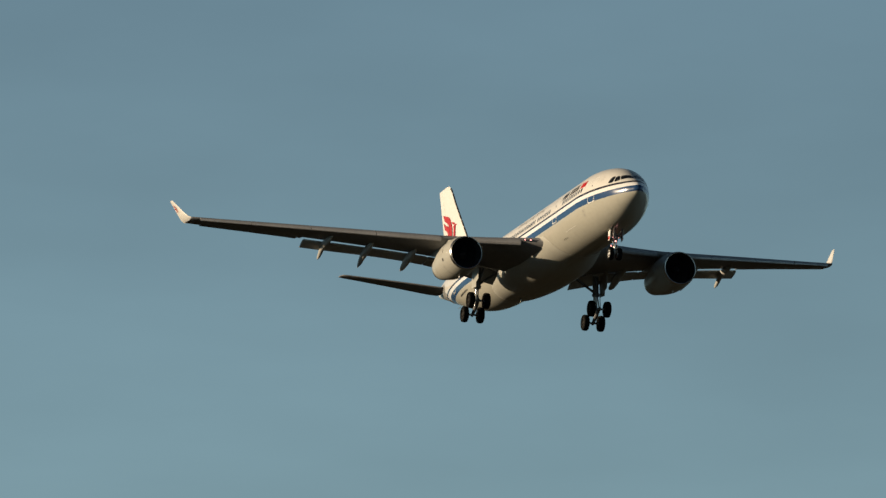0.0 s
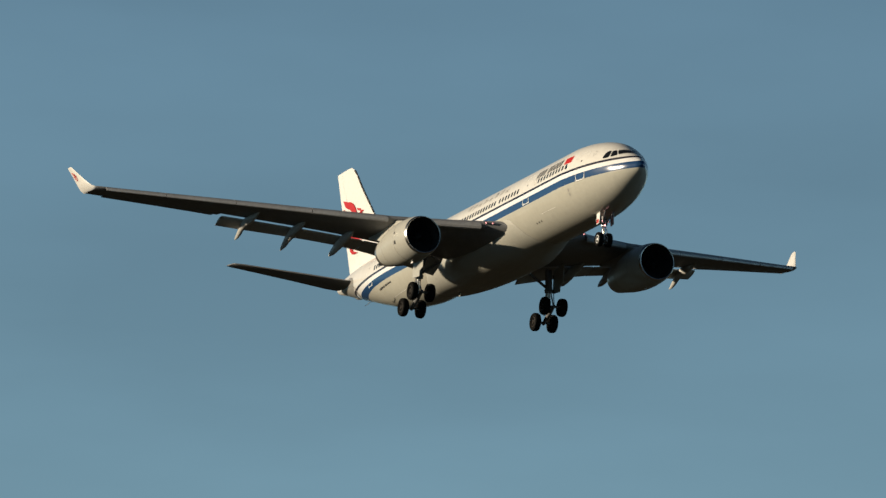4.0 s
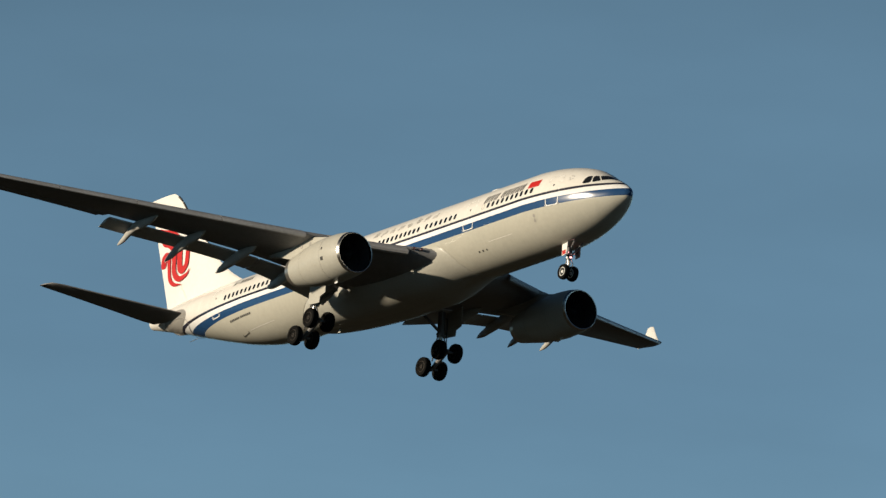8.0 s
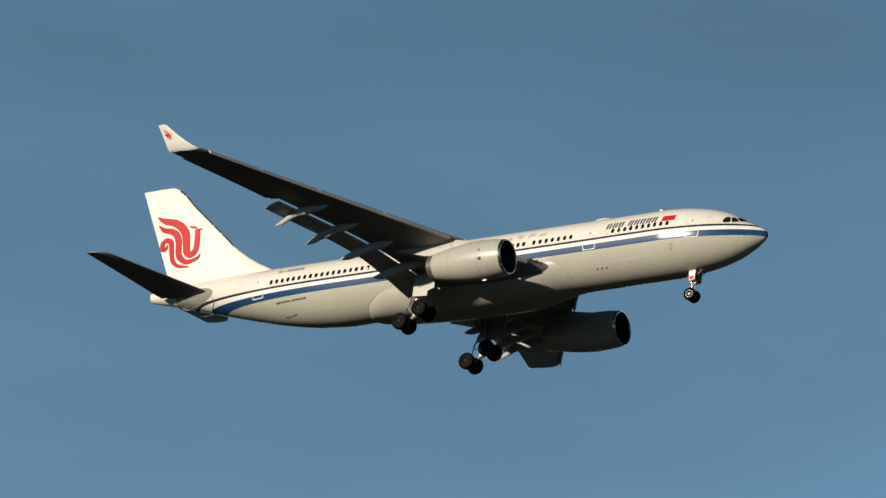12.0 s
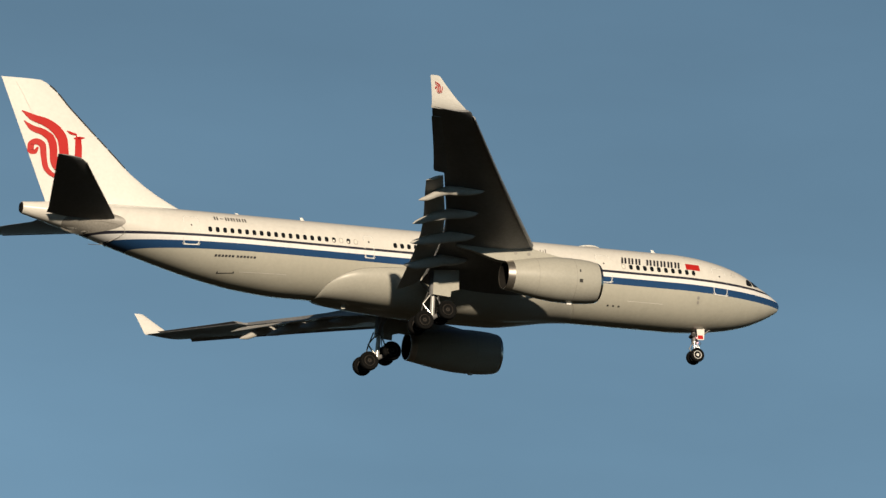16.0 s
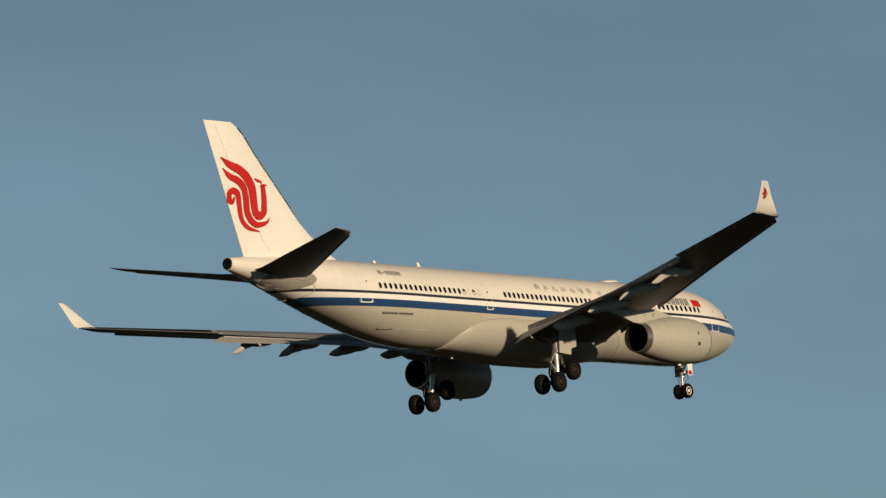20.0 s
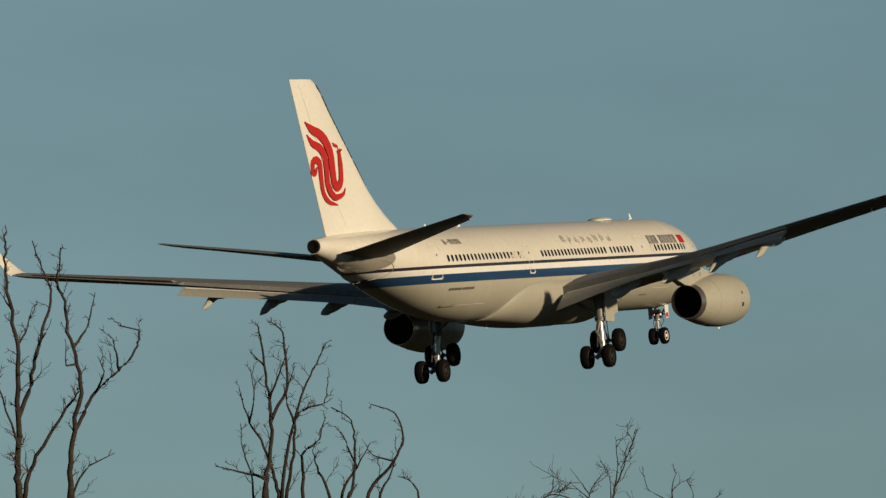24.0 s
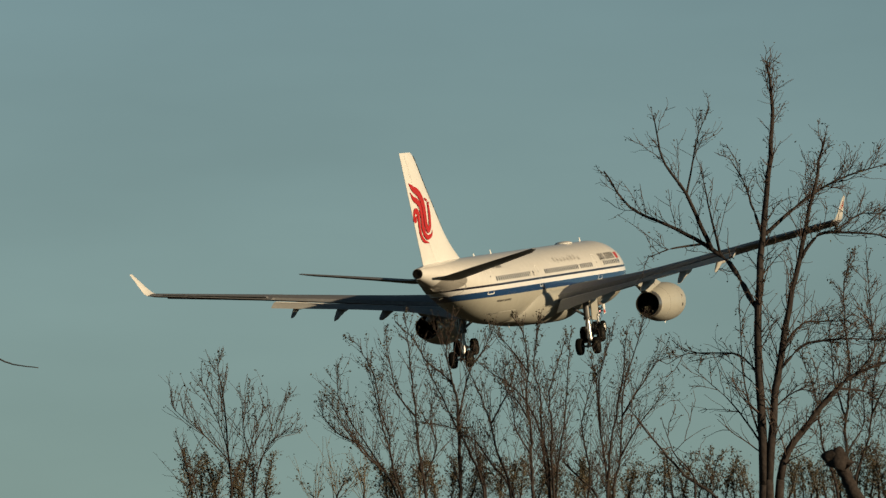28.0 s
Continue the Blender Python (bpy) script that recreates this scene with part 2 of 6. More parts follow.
# ---- mesh helpers ----
def part(name, bm, mat, parent, label="", smooth=True, at=None):
    """Links a bmesh as one mesh object under a thing or a part."""
    me = bpy.data.meshes.new(name)
    bmesh.ops.recalc_face_normals(bm, faces=bm.faces)
    bm.to_mesh(me)
    bm.free()
    me.materials.append(mat)
    if smooth:
        me.polygons.foreach_set("use_smooth", [True] * len(me.polygons))
        me.set_sharp_from_angle(angle=radians(38))
    ob = new(name, me)
    ob.parent = parent
    if at is not None:
        ob.matrix_local = at
    if label:
        ob["label"] = label
    return ob


def L(s, y, z):
    """A place on the aircraft: metres aft of the nose, to port, above the hull's centre line."""
    return Vector((29.0 - s, y, z))


def loft(bm, rings, cap=True, closed=True):
    rows = [[bm.verts.new(p) for p in r] for r in rings]
    n = len(rows[0])
    for a, b in zip(rows, rows[1:]):
        for i in range(n if closed else n - 1):
            j = (i + 1) % n
            bm.faces.new((a[i], a[j], b[j], b[i]))
    if cap and closed:
        bm.faces.new(rows[0])
        bm.faces.new(rows[-1])
    return rows


def lathe(bm, profile, axis, centre, n=40, closed=False):
    """Turns (along, radius) round an axis ('x' runs aft, 'y' to port, 'z' up)."""
    rings = []
    for a, r in profile:
        ring = []
        for k in range(n):
            c, s = math.cos(2 * math.pi * k / n), math.sin(2 * math.pi * k / n)
            v = {"x": (-a, r * c, r * s), "y": (r * c, a, r * s), "z": (r * c, r * s, a)}[axis]
            ring.append(Vector(centre) + Vector(v))
        rings.append(ring)
    if closed:
        rings.append(rings[0])
    rows = loft(bm, rings, cap=False)
    if closed:
        bmesh.ops.remove_doubles(bm, verts=bm.verts, dist=1e-5)
    else:
        for row, (a, r) in ((rows[0], profile[0]), (rows[-1], profile[-1])):
            if r > 1e-3:
                bm.faces.new(row)
    return rows


def tube(bm, pts, radii, n=10):
    """A round bar along points."""
    pts = [Vector(p) for p in pts]
    rings = []
    for i, p in enumerate(pts):
        d = (pts[min(i + 1, len(pts) - 1)] - pts[max(i - 1, 0)]).normalized()
        u = d.orthogonal().normalized()
        w = d.cross(u)
        r = radii[i] if isinstance(radii, (tuple, list)) else radii
        rings.append([p + r * (math.cos(2 * math.pi * k / n) * u + math.sin(2 * math.pi * k / n) * w) for k in range(n)])
    loft(bm, rings)


def smooth_curve(xs, ys):
    """A monotone cubic through points, as a function."""
    xs, ys = np.array(xs, float), np.array(ys, float)
    h = np.diff(xs)
    d = np.diff(ys) / h
    m = np.zeros(len(xs))
    m[0], m[-1] = d[0], d[-1]
    for i in range(1, len(xs) - 1):
        if d[i - 1] * d[i] > 0:
            w1, w2 = 2 * h[i] + h[i - 1], h[i] + 2 * h[i - 1]
            m[i] = (w1 + w2) / (w1 / d[i - 1] + w2 / d[i])

    def f(x):
        i = int(min(max(np.searchsorted(xs, x) - 1, 0), len(h) - 1))
        t = (x - xs[i]) / h[i]
        return float((2 * t**3 - 3 * t**2 + 1) * ys[i] + (t**3 - 2 * t**2 + t) * h[i] * m[i] + (3 * t**2 - 2 * t**3) * ys[i + 1] + (t**3 - t**2) * h[i] * m[i + 1])
    return f


# ---- ground ----
def build_ground():
    m = material("dry_grass_field", (0.042, 0.038, 0.028), 1.0, vary=0.45, scale=0.15, bump=0.4, spec=0.0)
    bm = bmesh.new()
    n = 24
    for i in range(n + 1):
        for j in range(n + 1):
            bm.verts.new((-4500 + 9000 * i / n, -4500 + 9000 * j / n, 0))
    bm.verts.ensure_lookup_table()
    for i in range(n):
        for j in range(n):
            a = i * (n + 1) + j
            bm.faces.new([bm.verts[k] for k in (a, a + n + 1, a + n + 2, a + 1)])
    me = bpy.data.meshes.new("ground")
    bm.to_mesh(me)
    bm.free()
    me.materials.append(m)
    tagged(new("ground", me), "wide flat field of dull dry grass", "ground", kind="structure")


build_ground()

# ---- the aircraft ----
airliner = new("airliner")
tagged(airliner, "white and grey twin-engine airliner with blue cheatline landing, wheels down", "airplane")

# hull: stations aft of the nose, crown, keel and half width
ST = (-0.28, -0.14, 0.19, 0.76, 1.56, 2.24, 3.02, 4.0, 5.5, 7.0, 8.5, 38, 41, 44, 47, 50, 53, 55.4, 57.5)
CROWN = smooth_curve(ST, (-0.31, -0.02, 0.24, 0.60, 1.02, 1.45, 1.86, 2.20, 2.54, 2.74, 2.82, 2.82, 2.82, 2.82, 2.81, 2.78, 2.70, 2.6, 2.45))
KEEL = smooth_curve(ST, (-0.31, -0.62, -0.90, -1.25, -1.65, -1.93, -2.17, -2.40, -2.63, -2.77, -2.82, -2.82, -2.6, -2.1, -1.35, -0.5, 0.4, 1.05, 1.6))
HALF = smooth_curve(ST, (0.02, 0.26, 0.52, 0.90, 1.30, 1.60, 1.87, 2.17, 2.51, 2.71, 2.82, 2.82, 2.80, 2.66, 2.38, 1.98, 1.42, 0.92, 0.42))


def hull(s, turn):
    """A point of the hull at station s, turn degrees down from the crown, to starboard."""
    c, k, w = CROWN(s), KEEL(s), HALF(s)
    a = radians(turn)
    return L(s, -w * math.sin(a), (c + k) / 2 + (c - k) / 2 * math.cos(a))


def hull_at(s, z, out=0.0, side=-1):
    """The point of the hull at station s and height z."""
    c, k, w = CROWN(s), KEEL(s), HALF(s)
    q = max(-1, min(1, (z - (c + k) / 2) / ((c - k) / 2)))
    y = w * math.sqrt(1 - q * q)
    nrm = Vector((0, y / (w * w), (z - (c + k) / 2) / ((c - k) / 2) ** 2)).normalized()
    return L(s, side * (y + out * nrm.y), z + out * nrm.z)


def build_hull():
    bm = bmesh.new()
    ss = [-0.28, -0.27, -0.25, -0.21, -0.15, -0.07, 0.02, 0.1, 0.24, 0.4, 0.6, 0.8, 1.0] + list(np.linspace(1.25, 8.5, 30)) + list(np.linspace(10, 37, 19)) + list(np.linspace(38, 57.5, 44))
    loft(bm, [[hull(s, 360 * k / 72) for k in range(72)] for s in ss])
    return part("fuselage", bm, HULL, airliner, "white upper hull, blue band, pale grey belly")


fuselage = build_hull()


def patch(outline, mat, name, parent, side=-1, out=0.008, label="", du=1):
    """A thin patch laid on the hull between station and height limits (s0, s1, z0, z1), sheared by slant."""
    s0, s1, z0, z1, slant = outline
    bm = bmesh.new()
    nz = max(2, int(abs(z1 - z0) / 0.15) + 1)
    rows = []
    for i in range(nz + 1):
        z = z0 + (z1 - z0) * i / nz
        rows.append([bm.verts.new(hull_at(s0 + (s1 - s0) * j / du + slant * i / nz, z, out, side)) for j in range(du + 1)])
    for a, b in zip(rows, rows[1:]):
        for j in range(du):
            bm.faces.new((a[j], a[j + 1], b[j + 1], b[j]))
    return part(name, bm, mat, parent, label)


def ring_patch(cs, cz, w, h, mat, name, parent, side=-1, out=0.008, n=14, power=3.0, width=0.0, label=""):
    """A rounded plate on the hull, or with a width its outline only."""
    bm = bmesh.new()

    def edge(k, a, b):
        t = 2 * math.pi * k / n
        c, s = math.cos(t), math.sin(t)
        return cs + a * math.copysign(abs(c) ** (2 / power), c), cz + b * math.copysign(abs(s) ** (2 / power), s)
    outer = [bm.verts.new(hull_at(*edge(k, w / 2, h / 2), out, side)) for k in range(n)]
    if width:
        inner = [bm.verts.new(hull_at(*edge(k, w / 2 - width, h / 2 - width), out, side)) for k in range(n)]
        for k in range(n):
            bm.faces.new((outer[k], outer[(k + 1) % n], inner[(k + 1) % n], inner[k]))
    else:
        mid = bm.verts.new(hull_at(cs, cz, out, side))
        for k in range(n):
            bm.faces.new((outer[k], outer[(k + 1) % n], mid))
    return part(name, bm, mat, parent, label)


def build_windows():
    runs = ((7.5, 12.4, 10), (16.25, 19.65, 7), (20.6, 30.5, 20), (35.7, 44.4, 17))
    blinds = (12.98, 33.5, 34.6)            # outlined panes with the blind drawn
    halves = (34.05, 35.15)                 # the blind half drawn up from below
    for side in (-1, 1):
        base = {}

        def pane(s, key, w, h, mat, **how):
            if s < 9 or s > 38 or key not in base:
                ob = ring_patch(s, 0.87, w, h, mat, "cabin_window", fuselage, side, **how)
                if 9 < s < 38:
                    base[key] = (ob, s)
            else:
                ob0, s0 = base[key]
                ob = new("cabin_window", ob0.data)
                ob.parent = fuselage
                ob.matrix_local = pose(s0 - s, 0, 0)
        for a, b, n in runs:
            for i in range(n):
                pane(a + (b - a) * i / (n - 1), "open", 0.29, 0.41, GLASS)
        for s in blinds:
            pane(s, "frame", 0.29, 0.41, LINE, width=0.035, out=0.009)
            pane(s, "blind", 0.20, 0.32, BLIND)
        for s in halves:
            pane(s, "open", 0.29, 0.41, GLASS)
            ring_patch(s + 0.02, 0.79, 0.17, 0.17, BLIND, "blind", fuselage, side, 0.014)


build_windows()


def build_doors():
    for side in (-1, 1):
        for cs, cz, w, h, name in ((5.35, 0.52, 1.15, 2.15, "cabin_door"), (14.5, 0.62, 1.15, 2.15, "cabin_door"), (32.5, 0.6, 0.72, 1.75, "emergency_exit"), (45.75, 0.75, 1.15, 2.1, "cabin_door")):
            ring_patch(cs, cz, w + 0.03, h + 0.03, LINE, name, fuselage, side, 0.007, 40, 7.0, 0.018, "flush door outlined by a dark joint")
            ring_patch(cs, cz, w, h, SILL, "door_frame", fuselage, side, 0.009, 40, 7.0, 0.04)
            bm = bmesh.new()
            low = cz - h / 2
            tube(bm, [hull_at(cs - w / 2 - 0.05, low + 0.10, 0.012, side), hull_at(cs - w / 2 + 0.04, low, 0.012, side), hull_at(cs + w / 2 - 0.04, low, 0.012, side), hull_at(cs + w / 2 + 0.05, low + 0.10, 0.012, side)], 0.03, 6)
            part("door_sill", bm, SILL, fuselage)
            ring_patch(cs, cz + 0.35, 0.11, 0.15, GLASS, "door_window", fuselage, side, 0.012, 10, 2.0)


build_doors()


def build_cockpit_glass():
    """Two front panes and two side panes a side; corners as station and turn: low ahead, low behind, high behind, high ahead."""
    panes = (((0.98, 2.5), (1.74, 45), (2.12, 32), (1.72, 2.5)), ((1.79, 47.5), (2.27, 61), (2.46, 41), (2.19, 34)), ((2.37, 62.5), (3.02, 69), (2.86, 48), (2.53, 41)))
    n = 28
    for side in (1, -1):
        for k, (a, b, c, d) in enumerate(panes):
            bm = bmesh.new()
            rows = []
            for ring in (0.02, 0.35, 0.68, 1.0):
                row = []
                for i in range(n):
                    t = 2 * math.pi * i / n
                    p = (9, 5, 3.6)[k]
                    v = 0.5 + 0.5 * ring * math.copysign(abs(math.cos(t)) ** (2 / p), math.cos(t))
                    u = 0.5 + 0.5 * ring * math.copysign(abs(math.sin(t)) ** (2 / p), math.sin(t))
                    s = (a[0] * (1 - v) + b[0] * v) * (1 - u) + (d[0] * (1 - v) + c[0] * v) * u
                    q = (a[1] * (1 - v) + b[1] * v) * (1 - u) + (d[1] * (1 - v) + c[1] * v) * u
                    p0 = hull(s, q * side)
                    nrm = (hull(s + 0.02, q * side) - p0).cross(hull(s, q * side + 1) - p0).normalized()
                    if nrm.z < 0:
                        nrm = -nrm
                    row.append(bm.verts.new(p0 + nrm * 0.014))
                rows.append(row)
            for r0, r1 in zip(rows, rows[1:]):
                for i in range(n):
                    bm.faces.new((r0[i], r0[(i + 1) % n], r1[(i + 1) % n], r1[i]))
            bm.faces.new(rows[0])
            part("windscreen_pane", bm, GLASS, fuselage)


build_cockpit_glass()


FAIR_TOP = smooth_curve((16.0, 16.3, 16.95, 18.23, 22.0, 29.5, 32.9, 34.0, 35.0, 35.44, 35.75), (-2.8, -2.6, -1.73, -0.80, -0.70, -0.72, -1.0, -1.33, -1.88, -2.2, -2.7))


def build_marks():
    """Lettering as plain bars, and the flag."""
    rng = random.Random(5)
    for k in range(8):                      # two words of large letters, as plain strokes
        s = 13.1 - k * 0.545 - (0.32 if k > 2 else 0)
        patch((s, s - 0.15, 1.12, 1.66, -0.12), INK, "title_bar", fuselage)
        patch((s - 0.25, s - 0.40, 1.12, 1.66, -0.12), INK, "title_bar", fuselage)
    for k in range(8):                      # a line of script, eight signs of thin strokes
        s = 26.45 - k * 1.02
        for a in (0.0, 0.2, 0.4):
            z = rng.uniform(1.36, 1.55)
            patch((s - a, s - a - 0.07, z, z + rng.uniform(0.22, 0.42), -0.05), SCRIPT, "script_bar", fuselage)
    for k in range(6):                      # a short line of signs on the rear hull
        s = 43.95 - k * 0.42
        if k == 1:
            patch((s - 0.03, s - 0.27, 1.80, 1.86, 0.0), INK, "letter_bar", fuselage)
        else:
            patch((s, s - 0.10, 1.68, 2.0, 0.0), INK, "letter_bar", fuselage)
            patch((s - 0.19, s - 0.29, 1.68, 2.0, 0.0), INK, "letter_bar", fuselage)
    for k in range(12):                     # a line of small signs
        s = 44.0 - k * 0.245 - (0.1 if k > 5 else 0)
        patch((s, s - 0.17, -1.0, -0.86, -0.03), INK, "small_bar", fuselage)
    patch((8.05, 6.92, 1.11, 1.62, -0.04), RED, "flag", fuselage, du=5, label="plain red flag patch")
    for a, b in ((43.5, 42.4),):
        patch((a, b, -1.92, -1.89, 0.0), DARK, "hatch_handle", fuselage, out=0.014, du=6)
        for c in (a, b):
            ring_patch(c, -1.87, 0.10, 0.12, DARK, "hatch_latch", fuselage, -1, 0.014, 8, 2.0)
    patch((42.0, 38.6, -1.86, -1.835, 0.0), SEAM, "vent_edge", fuselage, out=0.012, du=10)
    for k in range(3):
        patch((14.1 - k * 0.42, 13.95 - k * 0.42, -2.0, -1.9, 0.0), DARK, "small_port", fuselage)
    patch((12.6, 9.9, -1.595, -1.57, 0.0), SEAM, "cargo_door_edge", fuselage, du=4)
    for k in range(5):
        a = 2 * math.pi * k / 5
        ring_patch(4.05 + 0.16 * math.cos(a), 1.22 + 0.16 * math.sin(a), 0.09, 0.09, LINE, "emblem_dot", fuselage, -1, 0.009, 8, 2.0)
    for side in (-1, 1):
        bm = bmesh.new()
        way_of = smooth_curve((-2.6, -1.73, -0.74), (16.3, 16.95, 18.23))
        tube(bm, [hull_at(way_of(z), z, 0.003, side) for z in np.linspace(-2.7, -0.8, 14)], 0.016, 5)
        part("fairing_seam", bm, LINE, fuselage)
        bm = bmesh.new()
        tube(bm, [hull_at(s, FAIR_TOP(s), 0.004, side) for s in np.linspace(29.5, 35.74, 40)], 0.02, 5)
        part("fairing_edge", bm, LINE, fuselage)
    for z in (-0.95, -1.25):
        ring_patch(7.15, z, 0.22, 0.24, LINE, "probe_plate", fuselage, -1, 0.009, 10, 2.0)


build_marks()


def build_tail_cone():
    # shallow closed end, its black standing in for the shade of an open exhaust
    bm = bmesh.new()
    c = L(57.5, 0, 2.025)
    lathe(bm, [(-0.02, 0.40), (0.10, 0.33), (0.10, 0.29), (0.03, 0.05)], "x", c, 28)
    part("exhaust_ring", bm, EXHAUST_SHADE, airliner, "dark auxiliary exhaust at the tail tip")


build_tail_cone()


def build_fairing():
    """The bulge that joins wings and hull: the hull's lower skin, swollen inside a rounded outline."""
    bm = bmesh.new()
    rings = []
    for s in list(np.linspace(16.02, 22, 22)) + list(np.linspace(22.4, 33, 24)) + list(np.linspace(33.2, 35.73, 20)):
        mid, half = (CROWN(s) + KEEL(s)) / 2, (CROWN(s) - KEEL(s)) / 2
        top = math.acos(max(-1.0, min(1.0, -(FAIR_TOP(s) - mid) / half)))
        swell = 0.5 - 0.5 * math.cos(math.pi * min(1.0, (s - 16.0) / 6.5)) if s < 26 else math.sqrt(max(0.0, 1 - ((s - 26) / 9.75) ** 3))
        keel = swell if s < 26 else max(0.0, 1 - ((s - 26) / 9.75) ** 1.6)
        ring = []
        for k in range(57):
            t = k / 28 - 1
            a = top * t
            q = abs(t)
            b = (0.48 * keel + swell * 0.48 * math.sin(math.pi * min(1.0, q * 0.8))) * math.sqrt(max(0.0, 1 - q ** 4)) - 0.03 * q ** 8
            p = Vector((0, HALF(s) * math.sin(a), mid - half * math.cos(a)))
            n = Vector((0, math.sin(a) / HALF(s), -math.cos(a) / half)).normalized()
            ring.append(L(s, 0, 0) + p + n * b)
        rings.append(ring)
    loft(bm, rings)
    part("belly_fairing", bm, GREY, airliner, "smooth pale grey wing root fairing")


build_fairing()

AIRFOIL = ((1.0, 0.004, -0.004), (0.9, 0.022, -0.010), (0.75, 0.046, -0.026), (0.55, 0.068, -0.046), (0.35, 0.074, -0.058), (0.2, 0.064, -0.052), (0.1, 0.048, -0.040), (0.04, 0.030, -0.026), (0.012, 0.016, -0.014), (0.0, 0.0, 0.0))


def section(s_le, s_te, y, z_le, z_te, thick=1.0, cut=1.0, lean=(0, 0, 1)):
    """A wing section between its leading and trailing edge, cut short at a share of its chord."""
    le, te = L(s_le, y, z_le), L(s_te, y, z_te)
    ch = te - le
    up = Vector(lean).normalized()
    k = ch.length * thick
    top, low = [], []
    for x, a, b in AIRFOIL:
        xx = x * cut
        aa, bb = np.interp(xx, [q[0] for q in AIRFOIL[::-1]], [q[1] for q in AIRFOIL[::-1]]), np.interp(xx, [q[0] for q in AIRFOIL[::-1]], [q[2] for q in AIRFOIL[::-1]])
        top.append(le + ch * xx + up * aa * k)
        low.append(le + ch * xx + up * bb * k)
    return top + low[-2::-1]


LE = smooth_curve((2.0, 2.9, 9.4, 19.4, 28.9), (17.6, 18.45, 22.75, 29.2, 35.1))
TE = smooth_curve((2.0, 3.0, 9.4, 19.4, 28.9), (30.4, 30.4, 30.9, 34.1, 37.95))
WZ = smooth_curve((2.0, 3.0, 9.4, 19.4, 28.9), (-1.62, -1.46, -0.58, 0.98, 2.42))


FLAP_S = smooth_curve((3.3, 9.45, 19.5), (30.75, 31.55, 34.75))      # trailing edge of the lowered flaps
FLAP_Z = smooth_curve((3.3, 9.45, 19.5), (-2.62, -1.12, 0.34))


def wing_section(y, side, cut=1.0):
    z = WZ(y)
    c = TE(y) - LE(y)
    twist = np.interp(y, (3, 9.4, 29), (2.0, 0.3, -2.0))
    d = c * math.tan(radians(twist)) / 2
    return section(LE(y), TE(y), side * y, z + d, z - d, np.interp(y, (3, 9.4, 29), (1.1, 0.95, 0.85)), cut)


def build_wing(side):
    bm = bmesh.new()
    ys = [2.0, 3.0, 4.5, 6.2, 8.0, 9.4, 11.5, 14, 16.7, 19.58]
    rings = [wing_section(y, side, 0.85) for y in ys] + [wing_section(y, side) for y in (19.62, 21.5, 24, 26.5, 28.2, 28.8)]
    tip = wing_section(28.95, side)
    mid = sum(tip, Vector()) / len(tip)
    rings.append([mid + (p - mid) * 0.9 for p in tip])
    loft(bm, rings)
    wing = part("wing", bm, WING, airliner, "long swept grey wing, flaps lowered")
    # flaps, lowered and moved aft
    for y0, y1 in ((3.35, 9.42), (9.48, 19.52)):
        bm = bmesh.new()
        rr = []
        for i in range(7):
            y = y0 + (y1 - y0) * i / 6
            rr.append(section(LE(y) + (TE(y) - LE(y)) * 0.868, FLAP_S(y), side * y, WZ(y) - 0.24, FLAP_Z(y), 1.15))
        loft(bm, rr)
        flap = part("flap", bm, FLAP, wing, "lowered trailing edge flap")
        # white bar added on the grey flap, painting the sunlit strip in the slot
        bm = bmesh.new()
        tube(bm, [L(LE(y) + (TE(y) - LE(y)) * 0.868 + 0.04, side * y, WZ(y) - 0.21) for y in np.linspace(y0 + 0.05, y1 - 0.05, 7)], 0.055, 8)
        part("flap_sunlit_nose", bm, WHITE, flap, "rounded flap nose, whitened for sunlight in the slot")
    # slats, a little ahead of the leading edge
    for y0, y1 in ((4.3, 8.7), (10.2, 15.0), (15.05, 19.9), (19.95, 24.4), (24.45, 28.3)):
        bm = bmesh.new()
        rr = []
        for i in range(5):
            y = y0 + (y1 - y0) * i / 4
            c = TE(y) - LE(y)
            k = 0.13 * c
            z = WZ(y) + np.interp(y, (3, 9.4, 29), (0.28, 0.10, 0.0))
            s = LE(y) - 0.16 - 0.012 * c
            pts = ((k, 0.42), (0.5 * k, 0.30), (0.2 * k, 0.16), (0.05 * k, 0.05), (0, -0.06), (0.06 * k, -0.17), (0.22 * k, -0.21), (0.2 * k, -0.12), (0.3 * k, 0.06), (0.6 * k, 0.22))
            t = np.interp(y, (3, 9.4, 29), (1.5, 1.15, 0.55))
            rr.append([L(s + a, side * y, z - 0.20 + b * t) for a, b in pts])
        loft(bm, rr)
        part("slat", bm, SLAT, wing, "bare metal slat")
    # aileron joints seen from behind: two surfaces, slightly drooped
    for y0, y1 in ((20.0, 23.8), (23.85, 27.7)):
        bm = bmesh.new()
        rr = []
        for i in range(4):
            y = y0 + (y1 - y0) * i / 3
            c = (TE(y) - LE(y)) * 0.24
            a = radians(-12 if side > 0 else 3)
            s0 = TE(y) - c * 0.98 + 0.05
            rr.append(section(s0, s0 + c * math.cos(a), side * y, WZ(y) + 0.005, WZ(y) - c * math.sin(a), 1.3))
        loft(bm, rr)
        part("aileron", bm, WING, wing)
    # winglet
    bm = bmesh.new()
    rings = []
    for u, s0, s1, y, z in ((0, 35.35, 38.0, 28.85, 2.43), (0.12, 35.75, 38.05, 29.12, 2.62), (0.3, 36.35, 38.13, 29.36, 3.05), (0.6, 37.05, 38.27, 29.67, 3.65), (0.95, 37.75, 38.45, 30.01, 4.29), (1, 37.95, 38.42, 30.05, 4.35)):
        out = Vector((0, -side * min(1, u * 4), 1 - 0.75 * min(1, u * 4)))
